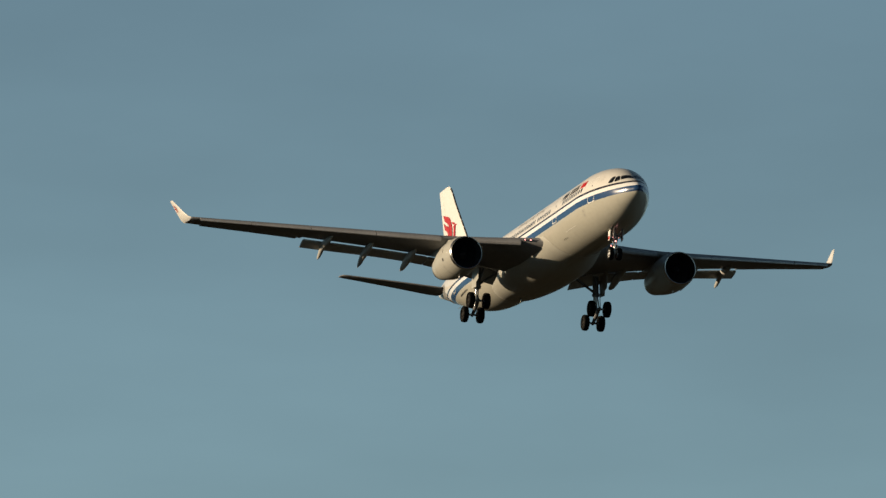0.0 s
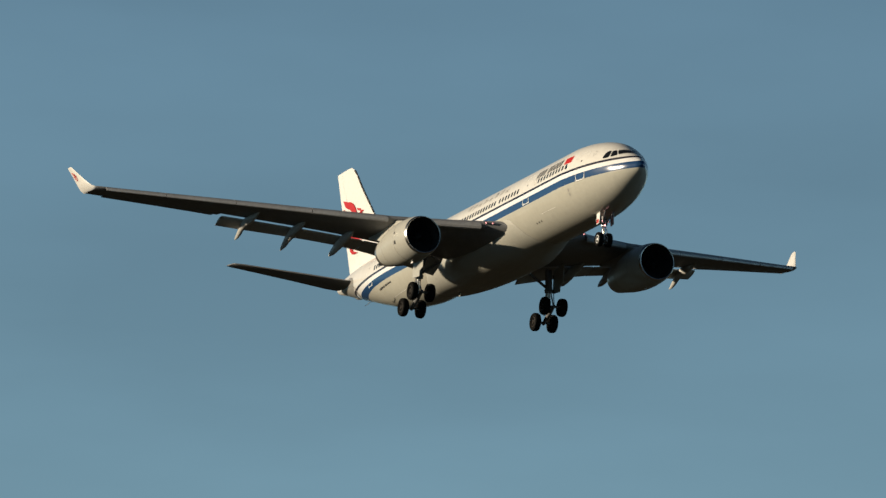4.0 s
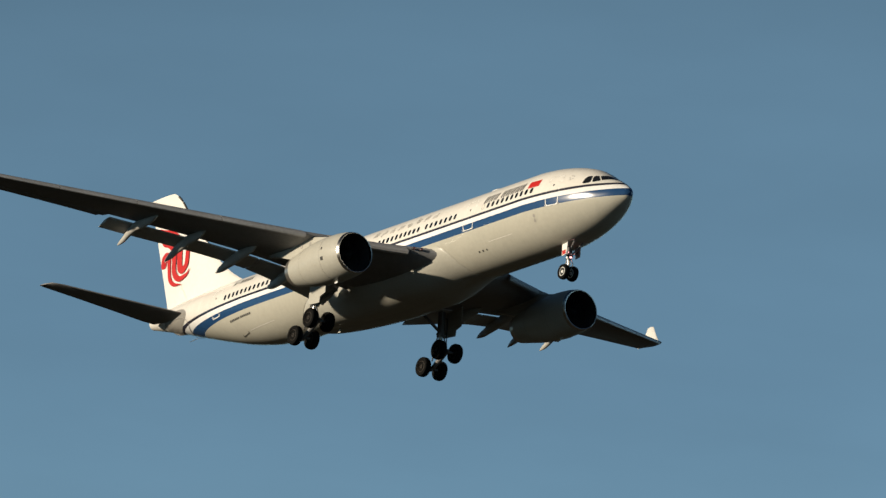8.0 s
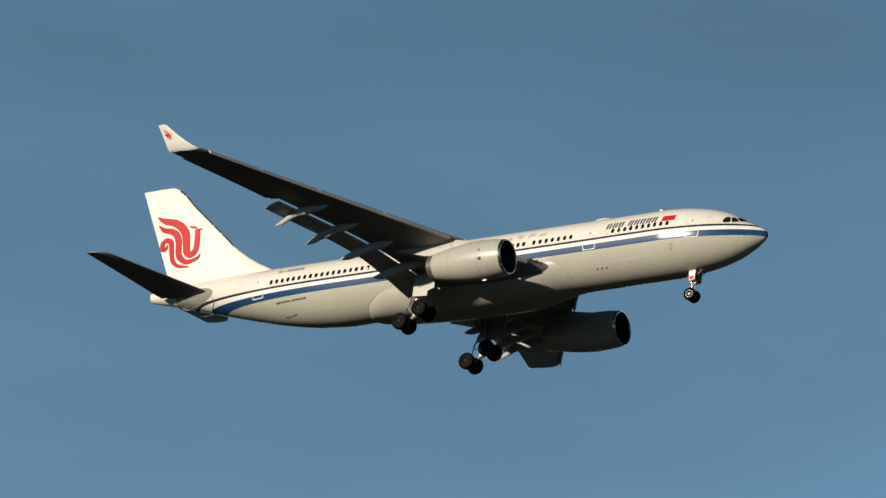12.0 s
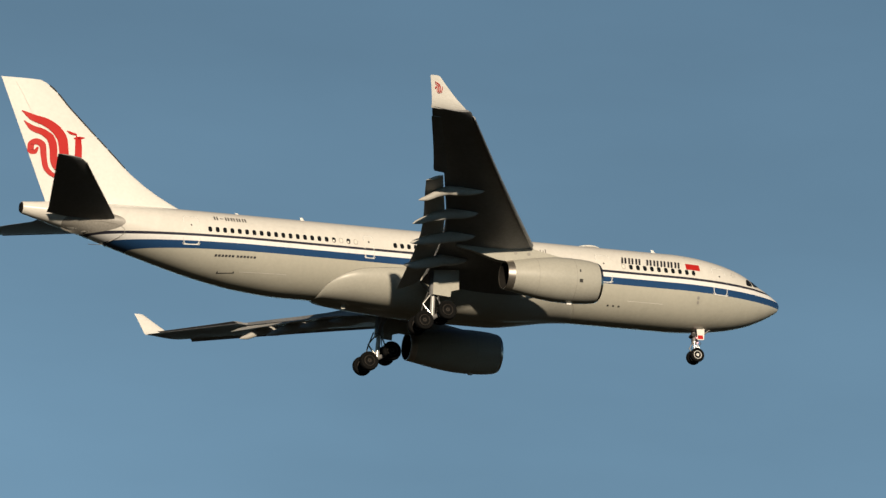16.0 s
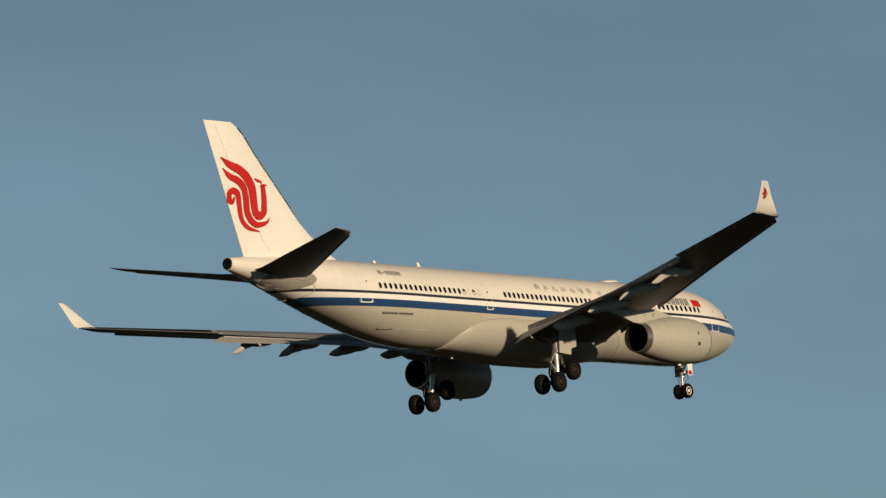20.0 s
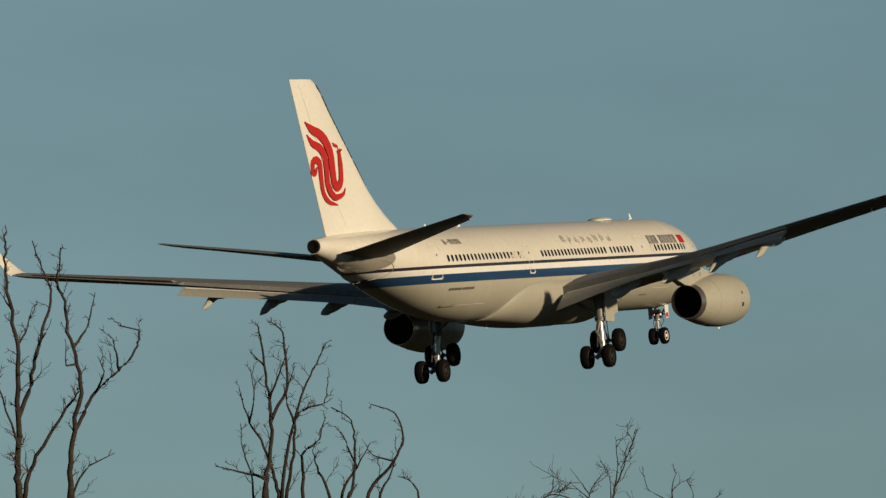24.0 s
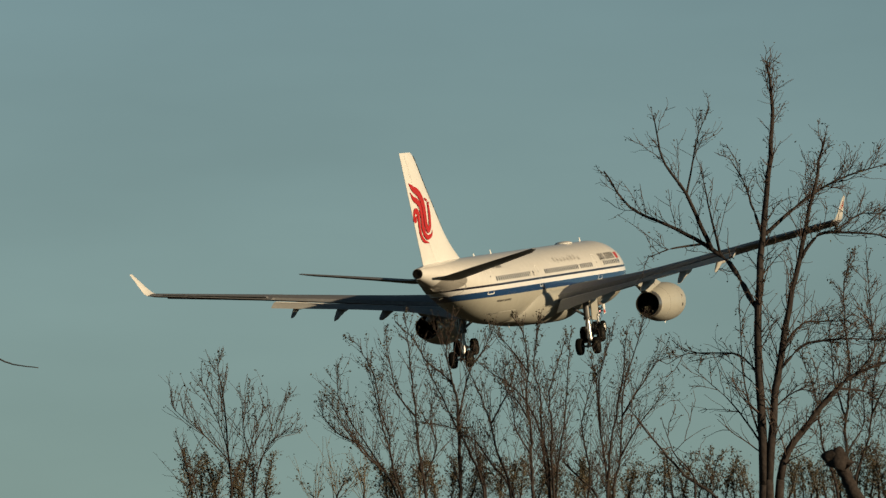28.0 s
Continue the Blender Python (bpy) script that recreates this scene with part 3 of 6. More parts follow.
        rings.append(section(s0, s1, side * y, z, z, 0.7, 1.0, out))
    loft(bm, rings)
    let = part("winglet", bm, WHITE, airliner, "white upswept wing tip with a red emblem")
    emblem(let, side)
    # flap track fairings
    for y, tip_s, tip_z, w in ((7.4, 31.75, -2.02, 0.29), (11.07, 32.7, -1.54, 0.27), (14.55, 33.85, -1.25, 0.26), (17.92, 34.7, -0.62, 0.23)):
        bm = bmesh.new()
        s0 = tip_s - 5.0
        rr = []
        for i in range(23):
            u = i / 22
            f = max(0.02, (1 - (2 * u - 1) ** 2 if u < 0.5 else 1 - ((u - 0.5) / 0.5) ** 2.0)) ** 0.6
            s = s0 + (tip_s - s0) * u
            # hangs under the wing, then under the lowered flap, and ends in a drooping point
            hinge = LE(y) + (TE(y) - LE(y)) * 0.80
            roof = WZ(y) - 0.10 if s < hinge else WZ(y) - 0.10 + (FLAP_Z(y) - WZ(y)) * min(1.0, (s - hinge) / (FLAP_S(y) - hinge))
            z = roof - 0.10 - w * 1.2 * f
            z += (tip_z - z) * max(0.0, (u - 0.7) / 0.3) ** 1.2
            rr.append([L(s, side * y + w * f * math.cos(2 * math.pi * k / 14), z + w * 1.45 * f * math.sin(2 * math.pi * k / 14)) for k in range(14)])
        loft(bm, rr)
        part("flap_fairing", bm, FLAP, wing, "canoe-shaped flap track fairing")
    # landing lamps in the wing root
    for k in range(2):
        bm = bmesh.new()
        y = 3.55 + 0.42 * k
        at = L(LE(y) - 0.22, side * y, WZ(y) + 0.28)
        lathe(bm, [(0.2, 0.075), (0.26, 0.07)], "x", at, 14)
        part("landing_lamp", bm, LAMP, wing, "lit landing lamp")
        bm = bmesh.new()
        lathe(bm, [(0.0, 0.10), (0.3, 0.10), (0.3, 0.085), (0.0, 0.085)], "x", at, 16, True)
        part("lamp_housing", bm, DARK, wing)


def ribbon(bm, pts, widths, place):
    """A flat tapering stroke along points of a plane, put on a surface by place(u, v)."""
    xs = smooth_curve(range(len(pts)), [p[0] for p in pts])
    ys = smooth_curve(range(len(pts)), [p[1] for p in pts])
    ws = smooth_curve(range(len(pts)), widths)
    last = None
    m = (len(pts) - 1) * 6
    for i in range(m + 1):
        t = (len(pts) - 1) * i / m
        e = 0.04
        dx, dy = xs(min(t + e, len(pts) - 1)) - xs(max(t - e, 0)), ys(min(t + e, len(pts) - 1)) - ys(max(t - e, 0))
        d = math.hypot(dx, dy) or 1
        w = max(ws(t), 0.004) / 2
        row = [bm.verts.new(place(xs(t) - dy / d * w * q, ys(t) + dx / d * w * q)) for q in (-1, 0, 1)]
        if last:
            for j in range(2):
                bm.faces.new((last[j], last[j + 1], row[j + 1], row[j]))
        last = row


# flowing strokes of the emblem: points in shares of its square, and widths
UPPER = ((0.325, 0.50), (0.45, 0.590), (0.585, 0.650), (0.70, 0.745), (0.77, 0.870), (0.79, 1.02), (0.805, 1.12), (0.87, 1.175), (0.937, 1.12), (0.943, 1.00), (0.935, 0.845))
UPPER_W = (0.008, 0.075, 0.092, 0.103, 0.105, 0.098, 0.092, 0.088, 0.08, 0.075, 0.065)
MIDDLE = ((0.352, 0.622), (0.45, 0.718), (0.56, 0.768), (0.645, 0.85), (0.675, 0.97), (0.682, 1.10), (0.74, 1.215), (0.84, 1.27), (0.96, 1.255), (1.01, 1.20))
MIDDLE_W = (0.008, 0.062, 0.075, 0.084, 0.082, 0.078, 0.07, 0.06, 0.04, 0.006)
LOWER = ((0.512, 0.945), (0.475, 1.00), (0.435, 0.975), (0.435, 0.91), (0.49, 0.875), (0.56, 0.925), (0.576, 1.05), (0.60, 1.18), (0.69, 1.288), (0.86, 1.345))
LOWER_W = (0.02, 0.055, 0.068, 0.07, 0.07, 0.068, 0.062, 0.056, 0.045, 0.006)
CREST = ((0.812, 0.757), (0.862, 0.788), (0.912, 0.805), (0.92, 0.838))
BEAK = ((0.89, 0.85), (0.95, 0.845), (1.01, 0.845))
STROKES = ((UPPER, UPPER_W), (MIDDLE, MIDDLE_W), (LOWER, LOWER_W), (CREST, (0.006, 0.03, 0.02, 0.008)), (BEAK, (0.012, 0.035, 0.006)))


def emblem(winglet, side):
    bm = bmesh.new()

    def place(u, v):
        z = 4.22 - 0.86 * (v - 0.2)
        k = (z - 2.62) / (4.38 - 2.62)
        s = 38.42 - 0.98 * u
        return L(s, side * (29.13 + 0.9 * k + 0.10), z)
    for pts, w in STROKES[:3]:
        ribbon(bm, pts, [0.75 * q for q in w], place)
    part("emblem", bm, RED, winglet, "red scroll emblem")


for sd in (-1, 1):
    build_wing(sd)


def fin_edge(z):
    """Leading and trailing edge stations of the fin at height z."""
    le = smooth_curve((2.3, 2.86, 3.25, 3.76, 4.4, 5.17, 6.5, 8.0, 9.5, 11.35, 11.56), (44.2, 45.6, 46.4, 47.35, 48.35, 49.35, 50.67, 52.17, 53.66, 55.5, 55.95))(z)
    te = 55.75 + (z - 2.65) * (58.9 - 55.75) / (11.56 - 2.65)
    return le, te


def build_fin():
    bm = bmesh.new()
    rr = []
    for z in (2.3, 2.86, 3.25, 3.76, 4.4, 5.17, 6.5, 8, 9.5, 10.8, 11.35, 11.56):
        a, b = fin_edge(z)
        rr.append(section(a, b, 0, z, z, np.interp(z, (2.5, 5, 11.3, 11.66), (0.5, 0.55, 0.55, 0.35)), 1.0, (0, 1, 0)))
    loft(bm, rr)
    fin = part("tail_fin", bm, WHITE, airliner, "white tail fin with a large red scroll emblem")
    for side in (-1, 1):
        bm = bmesh.new()

        def place(u, v):
            z = 12.0 + 0.69 * u - 6.15 * v
            a, b = fin_edge(z)
            s = 59.53 - 6.89 * u + 0.29 * v
            x = (s - a) / (b - a)
            half = np.interp(x, (0, 0.1, 0.35, 0.75, 1.0), (0, 0.048, 0.074, 0.046, 0.004)) * (b - a) * np.interp(z, (2.5, 5, 11.3), (0.5, 0.55, 0.55))
            return L(s, side * (half + 0.012), z)
        for pts, w in STROKES:
            ribbon(bm, pts, w, place)
        part("emblem", bm, RED, fin, "flowing red scroll emblem")
    # rudder joint
    for side in (-1, 1):
        bm = bmesh.new()
        for z0, z1 in ((2.9, 11.3),):
            p = []
            for i in range(9):
                z = z0 + (z1 - z0) * i / 8
                a, b = fin_edge(z)
                x = 0.72
                half = np.interp(x, (0, 0.1, 0.35, 0.75, 1.0), (0, 0.048, 0.074, 0.046, 0.004)) * (b - a) * np.interp(z, (2.5, 5, 11.3), (0.5, 0.55, 0.55))
                p.append(L(a + (b - a) * x, side * (half + 0.004), z))
            tube(bm, p, 0.007, 5)
        part("rudder_joint", bm, SEAM, fin)
    # dark erosion strip of the leading edge
    bm = bmesh.new()
    tube(bm, [L(fin_edge(z)[0] + 0.03, 0, z) for z in np.linspace(5.4, 11.2, 30)], 0.075, 8)
    part("leading_edge_strip", bm, DARK, fin)


build_fin()


def build_tailplane(side):
    bm = bmesh.new()
    rr = []
    for y, s0, s1, z in ((1.0, 50.6, 56.0, 1.36), (1.9, 51.3, 56.15, 1.47), (4.5, 52.95, 56.8, 2.0), (7.45, 54.85, 57.53, 2.57), (9.18, 55.95, 57.98, 2.9), (9.48, 56.35, 58.04, 2.98), (9.58, 56.95, 58.01, 3.01)):
        rr.append(section(s0, s1, side * y, z - 0.035 * (s1 - s0), z + 0.035 * (s1 - s0), 0.58, 1.0))
    loft(bm, rr)
    tail = part("tailplane", bm, WING, airliner, "grey horizontal stabiliser")
    bm = bmesh.new()
    tube(bm, [L(51.35 + (56.05 - 51.35) / 7.4 * (y - 2.0), side * y, 1.32 + 0.206 * (y - 2.0)) for y in (2.0, 5, 9.05)], 0.05, 8)
    part("leading_edge_strip", bm, STEEL, tail)


for sd in (-1, 1):
    build_tailplane(sd)


def build_cutout(side):
    """Bare plate round the stabiliser's root."""
    bm = bmesh.new()
    rr = []
    for i in range(31):
        u = (1 - math.cos(math.pi * i / 30)) / 2
        s = 50.45 + 4.3 * u
        h = 0.64 * math.sqrt(max(0.0, 1 - (2 * u - 1) ** 2)) + 0.005
        rr.append([bm.verts.new(hull_at(s, 1.08 - 0.05 * u + h * (j / 4 - 1), 0.012, side)) for j in range(9)])
    for a, b in zip(rr, rr[1:]):
        for j in range(8):
            bm.faces.new((a[j], a[j + 1], b[j + 1], b[j]))
    part("stabiliser_plate", bm, PLATE, fuselage, "grey metal plate at the stabiliser root")
    bm = bmesh.new()
    rim = []
    for i in range(25):
        q = math.pi * (0.5 + i / 24)
        rim.append(hull_at(52.6 + 2.15 * math.cos(q), 0.44 + 0.64 * math.sin(q), 0.02, side))
    tube(bm, rim, 0.02, 5)
    part("plate_rim", bm, LINE, fuselage)


for sd in (-1, 1):
    build_cutout(sd)


def build_engine(side):
    c = L(0.08, side * 9.45, -2.76)
    bm = bmesh.new()
    lathe(bm, [(18.12, 1.44), (18.6, 1.525), (19.3, 1.58), (20.3, 1.605), (21.3, 1.57), (22.3, 1.46), (23.3, 1.30), (24.2, 1.13), (24.45, 1.09), (24.45, 1.04), (23.0, 1.06), (21.0, 1.2), (19.4, 1.26), (18.4, 1.26), (18.12, 1.31)], "x", c, 56, True)
    eng = part("engine_nacelle", bm, GREY, airliner, "pale grey engine nacelle under the wing")
    bm = bmesh.new()
    lathe(bm, [(18.12, 1.445), (18.0, 1.41), (17.92, 1.365), (17.93, 1.325), (18.02, 1.29), (18.12, 1.285)], "x", c, 56, True)
    part("inlet_lip", bm, METAL, eng, "polished bare metal inlet lip")
    bm = bmesh.new()
    lathe(bm, [(24.45, 1.095), (24.95, 1.0), (24.95, 0.965), (24.45, 1.03)], "x", c, 48, True)
    part("exhaust_nozzle", bm, NOZZLE, eng, "bare metal exhaust nozzle")
    # added sleeve, near-black to paint the shade inside the nozzle
    bm = bmesh.new()
    lathe(bm, [(24.93, 0.96), (24.4, 1.02), (23.3, 1.05), (23.3, 1.02), (24.4, 0.99), (24.93, 0.95)], "x", c, 48, True)
    part("nozzle_shade", bm, EXHAUST_SHADE, eng, "nozzle inside, coloured dark for its shade")
    # plug in near-black, for the shade inside the nozzle
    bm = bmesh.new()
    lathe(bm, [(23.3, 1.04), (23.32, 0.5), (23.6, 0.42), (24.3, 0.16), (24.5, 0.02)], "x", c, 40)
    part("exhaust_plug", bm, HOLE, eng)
    # closing disc in near-black, painted as the inlet's deep shade
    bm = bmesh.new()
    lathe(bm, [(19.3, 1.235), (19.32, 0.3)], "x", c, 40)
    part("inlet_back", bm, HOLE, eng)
    # added sleeve that carries the inlet's shade as a dark colour
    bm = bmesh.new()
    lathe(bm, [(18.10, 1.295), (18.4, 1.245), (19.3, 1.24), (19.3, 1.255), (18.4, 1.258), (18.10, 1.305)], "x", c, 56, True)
    part("inlet_duct", bm, INLET_SHADE, eng, "inner wall of the inlet, coloured dark for its shade")
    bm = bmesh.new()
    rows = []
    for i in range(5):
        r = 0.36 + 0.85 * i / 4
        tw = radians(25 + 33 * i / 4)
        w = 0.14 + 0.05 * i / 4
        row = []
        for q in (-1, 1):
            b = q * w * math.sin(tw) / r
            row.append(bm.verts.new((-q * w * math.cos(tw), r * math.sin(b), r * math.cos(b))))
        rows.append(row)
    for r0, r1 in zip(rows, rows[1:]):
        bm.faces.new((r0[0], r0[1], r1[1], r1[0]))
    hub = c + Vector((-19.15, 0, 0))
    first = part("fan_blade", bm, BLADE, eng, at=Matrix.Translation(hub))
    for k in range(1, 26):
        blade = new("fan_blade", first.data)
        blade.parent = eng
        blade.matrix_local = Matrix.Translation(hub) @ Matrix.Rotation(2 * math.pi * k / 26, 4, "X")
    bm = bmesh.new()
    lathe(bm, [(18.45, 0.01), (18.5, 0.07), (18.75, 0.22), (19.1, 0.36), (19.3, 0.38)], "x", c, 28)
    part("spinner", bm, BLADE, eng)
    # cowl joints and a small dark vent
    for s, r in ((20.0, 1.602), (22.75, 1.392)):
        bm = bmesh.new()
        lathe(bm, [(s - 0.012, r), (s, r + 0.007), (s + 0.012, r), (s + 0.012, r - 0.02), (s - 0.012, r - 0.02)], "x", c, 56, True)
        part("cowl_joint", bm, LINE, eng)
    for s, ang, r in ((19.75, 12, 1.60), (19.7, -14, 1.595)):
        bm = bmesh.new()
        a = radians(ang)
        n = Vector((0, side * math.cos(a), math.sin(a)))
        t = Vector((0, -side * math.sin(a), math.cos(a)))
        p = c + Vector((-s, 0, 0)) + n * (r + 0.004)
        w, h = (0.05, 0.09) if ang > 0 else (0.13, 0.12)
        for dx in (0,):
            vs = [bm.verts.new(p + Vector((q * w, 0, 0)) + t * e * h + n * (-0.004)) for q, e in ((-1, -1), (1, -1), (1, 1), (-1, 1))]
            vt = [bm.verts.new(v.co + n * 0.02) for v in vs]
            bm.faces.new(vt)
            for i in range(4):
                bm.faces.new((vs[i], vs[(i + 1) % 4], vt[(i + 1) % 4], vt[i]))
        part("cowl_vent", bm, DARK, eng)
    bm = bmesh.new()
    loft(bm, [section(19.9 + 0.08 * u, 20.3, c.y, -4.34 - 0.16 * u, -4.34 - 0.16 * u, 0.9, 1.0, (0, 1, 0)) for u in (0, 1)])
    part("drain_mast", bm, SILL, eng)
    # pylon
    bm = bmesh.new()
    rr = []
    for s, z0, z1, w in ((20.0, -1.26, -1.19, 0.05), (20.8, -1.3, -1.05, 0.18), (21.8, -1.4, -0.88, 0.24), (22.7, -1.5, -0.70, 0.27), (24.2, -1.85, -0.6, 0.28), (25.6, -1.75, -0.55, 0.26), (27.2, -1.25, -0.6, 0.18), (28.6, -0.95, -0.68, 0.05)):
        y = side * 9.45
        rr.append([L(s, y - w, z0), L(s, y - w, (z0 + z1) / 2), L(s, y - w * 0.8, z1 - 0.06), L(s, y, z1), L(s, y + w * 0.8, z1 - 0.06), L(s, y + w, (z0 + z1) / 2), L(s, y + w, z0), L(s, y, z0 - 0.05)])
    loft(bm, rr)
    pyl = part("pylon", bm, GREY, airliner, "engine pylon under the wing")
    for s in (23.2, 24.2):
        bm = bmesh.new()
        lathe(bm, [(-0.012, 0.13), (0.0, 0.13), (0.012, 0.125)], "y", L(s, side * (9.45 + 0.278), -1.15), 14)
        part("pylon_port", bm, LINE, pyl)


for sd in (-1, 1):
    build_engine(sd)


def wheel_mesh(r, w):
    bm = bmesh.new()
    h = w / 2
    lathe(bm, [(-h * 0.62, r * 0.56), (-h * 0.92, r * 0.66), (-h, r * 0.80), (-h * 0.86, r * 0.93), (-h * 0.5, r * 0.99), (0, r), (h * 0.5, r * 0.99), (h * 0.86, r * 0.93), (h, r * 0.80), (h * 0.92, r * 0.66), (h * 0.62, r * 0.56)], "y", (0, 0, 0), 30)
    return bm


def rim_mesh(r, w):
    bm = bmesh.new()
    h = w / 2
    lathe(bm, [(-h * 0.55, 0.01), (-h * 0.85, r * 0.14), (-h * 0.8, r * 0.2), (-h * 0.45, r * 0.24), (-h * 0.5, r * 0.46), (-h * 0.9, r * 0.52), (-h * 0.8, r * 0.58), (h * 0.8, r * 0.58), (h * 0.9, r * 0.52), (h * 0.5, r * 0.46), (h * 0.45, r * 0.24), (h * 0.8, r * 0.2), (h * 0.85, r * 0.14), (h * 0.55, 0.01)], "y", (0, 0, 0), 26)
    return bm


def build_main_gear(side):
    y = side * 5.4
    hub = L(28.92, y, -5.1)
    bm = bmesh.new()
    tube(bm, [L(28.7, side * 5.25, -1.7), L(28.75, side * 5.3, -3.3)], 0.27, 18)
    tube(bm, [L(28.75, side * 5.3, -3.28), L(28.76, side * 5.31, -3.45)], 0.31, 18)
    gear = part("main_gear_leg", bm, STEEL, airliner, "lowered main landing gear leg with four wheels")
    bm = bmesh.new()
    tube(bm, [L(28.76, side * 5.31, -3.4), hub], 0.165, 16)
    part("oleo", bm, STRUT, gear, "bright polished sliding strut")
    bm = bmesh.new()
    for q in (-0.09, 0.09):
        tube(bm, [L(28.98, side * 5.3 + q, -3.38), L(29.58, side * 5.36 + q * 0.4, -4.12), L(29.08, side * 5.4 + q, -4.78)], 0.045, 6)
    part("torque_link", bm, STRUT, gear, "bright folding link behind the strut")
    bm = bmesh.new()
    tube(bm, [L(28.8, side * 5.2, -3.1), L(28.9, side * 3.5, -1.9)], 0.11, 10)
    tube(bm, [L(28.9, side * 3.5, -1.9), L(28.8, side * 4.4, -1.6)], 0.07, 8)
    part("side_brace", bm, STEEL, gear)
    bm = bmesh.new()
    tube(bm, [L(29.15, side * 5.35, -3.2), L(29.6, side * 5.38, -4.3), L(29.8, side * 5.4, -5.0)], 0.05, 8)
    tube(bm, [L(28.45, side * 5.55, -2.2), L(28.45, side * 5.6, -3.9), L(28.3, side * 5.6, -4.7)], 0.035, 6)
    part("hose", bm, DARK, gear)
    bm = bmesh.new()
    tube(bm, [L(28.2, side * 4.9, -1.75), L(28.45, side * 5.1, -2.5)], 0.10, 10)
    tube(bm, [L(28.45, side * 5.1, -2.5), L(28.62, side * 5.22, -3.0)], 0.06, 8)
    part("retraction_jack", bm, STEEL, gear)
    bm = bmesh.new()
    tube(bm, [L(28.5, side * 5.38, -3.5), L(27.95, side * 5.4, -4.78)], 0.055, 8)
    part("pitch_trimmer", bm, STEEL, gear)
    bm = bmesh.new()
    lathe(bm, [(-0.05, 0.30), (0.0, 0.34), (0.06, 0.34), (0.11, 0.30)], "z", L(28.75, side * 5.3, -3.3), 16)
    part("collar", bm, STEEL, gear)
    tilt = radians(27)
    fwd = Vector((math.cos(tilt), 0, math.sin(tilt)))
    bm = bmesh.new()
    tube(bm, [hub - fwd * 1.15, hub - fwd * 0.3, hub + fwd * 0.3, hub + fwd * 1.15], (0.12, 0.17, 0.17, 0.12), 12)
    for q in (-1, 1):
        e = hub + fwd * q * 0.99
        tube(bm, [e + Vector((0, -0.7, 0)), e + Vector((0, 0.7, 0))], 0.09, 10)
    part("bogie_beam", bm, STEEL, gear)
    first = None
    for q in (-1, 1):
        for e in (-1, 1):
            at = Matrix.Translation(hub + fwd * q * 0.99 + Vector((0, e * 0.70, 0)))
            if first is None:
                first = part("wheel", wheel_mesh(0.70, 0.50), TYRE, airliner, "black tyre on a grey rim", at=at)
                rim = part("rim", rim_mesh(0.70, 0.50), RIM, first)
            else:
                w = new("wheel", first.data)
                w.parent, w.matrix_local, w["label"] = airliner, at, "black tyre on a grey rim"
                r = new("rim", rim.data)
                r.parent = w
    # leg door hanging outboard of the leg
    bm = bmesh.new()
    prof = ((26.9, -1.5), (28.8, -1.65), (28.95, -3.45), (27.62, -3.55), (27.55, -3.12), (26.95, -2.95))
    loft(bm, [[L(s, side * (5.70 + w), z) for s, z in prof] for w in (0, 0.06)])
    part("leg_door", bm, GREY, gear, "pale grey gear leg door", smooth=False)
    for z in (-2.1, -3.2):
        bm = bmesh.new()
        tube(bm, [L(28.7, side * 5.3, z), L(28.7, side * 5.72, z)], 0.05, 6)
        part("door_link", bm, STEEL, gear)


for sd in (-1, 1):
    build_main_gear(sd)


NG = 5.77      # station from which the nose gear is laid out


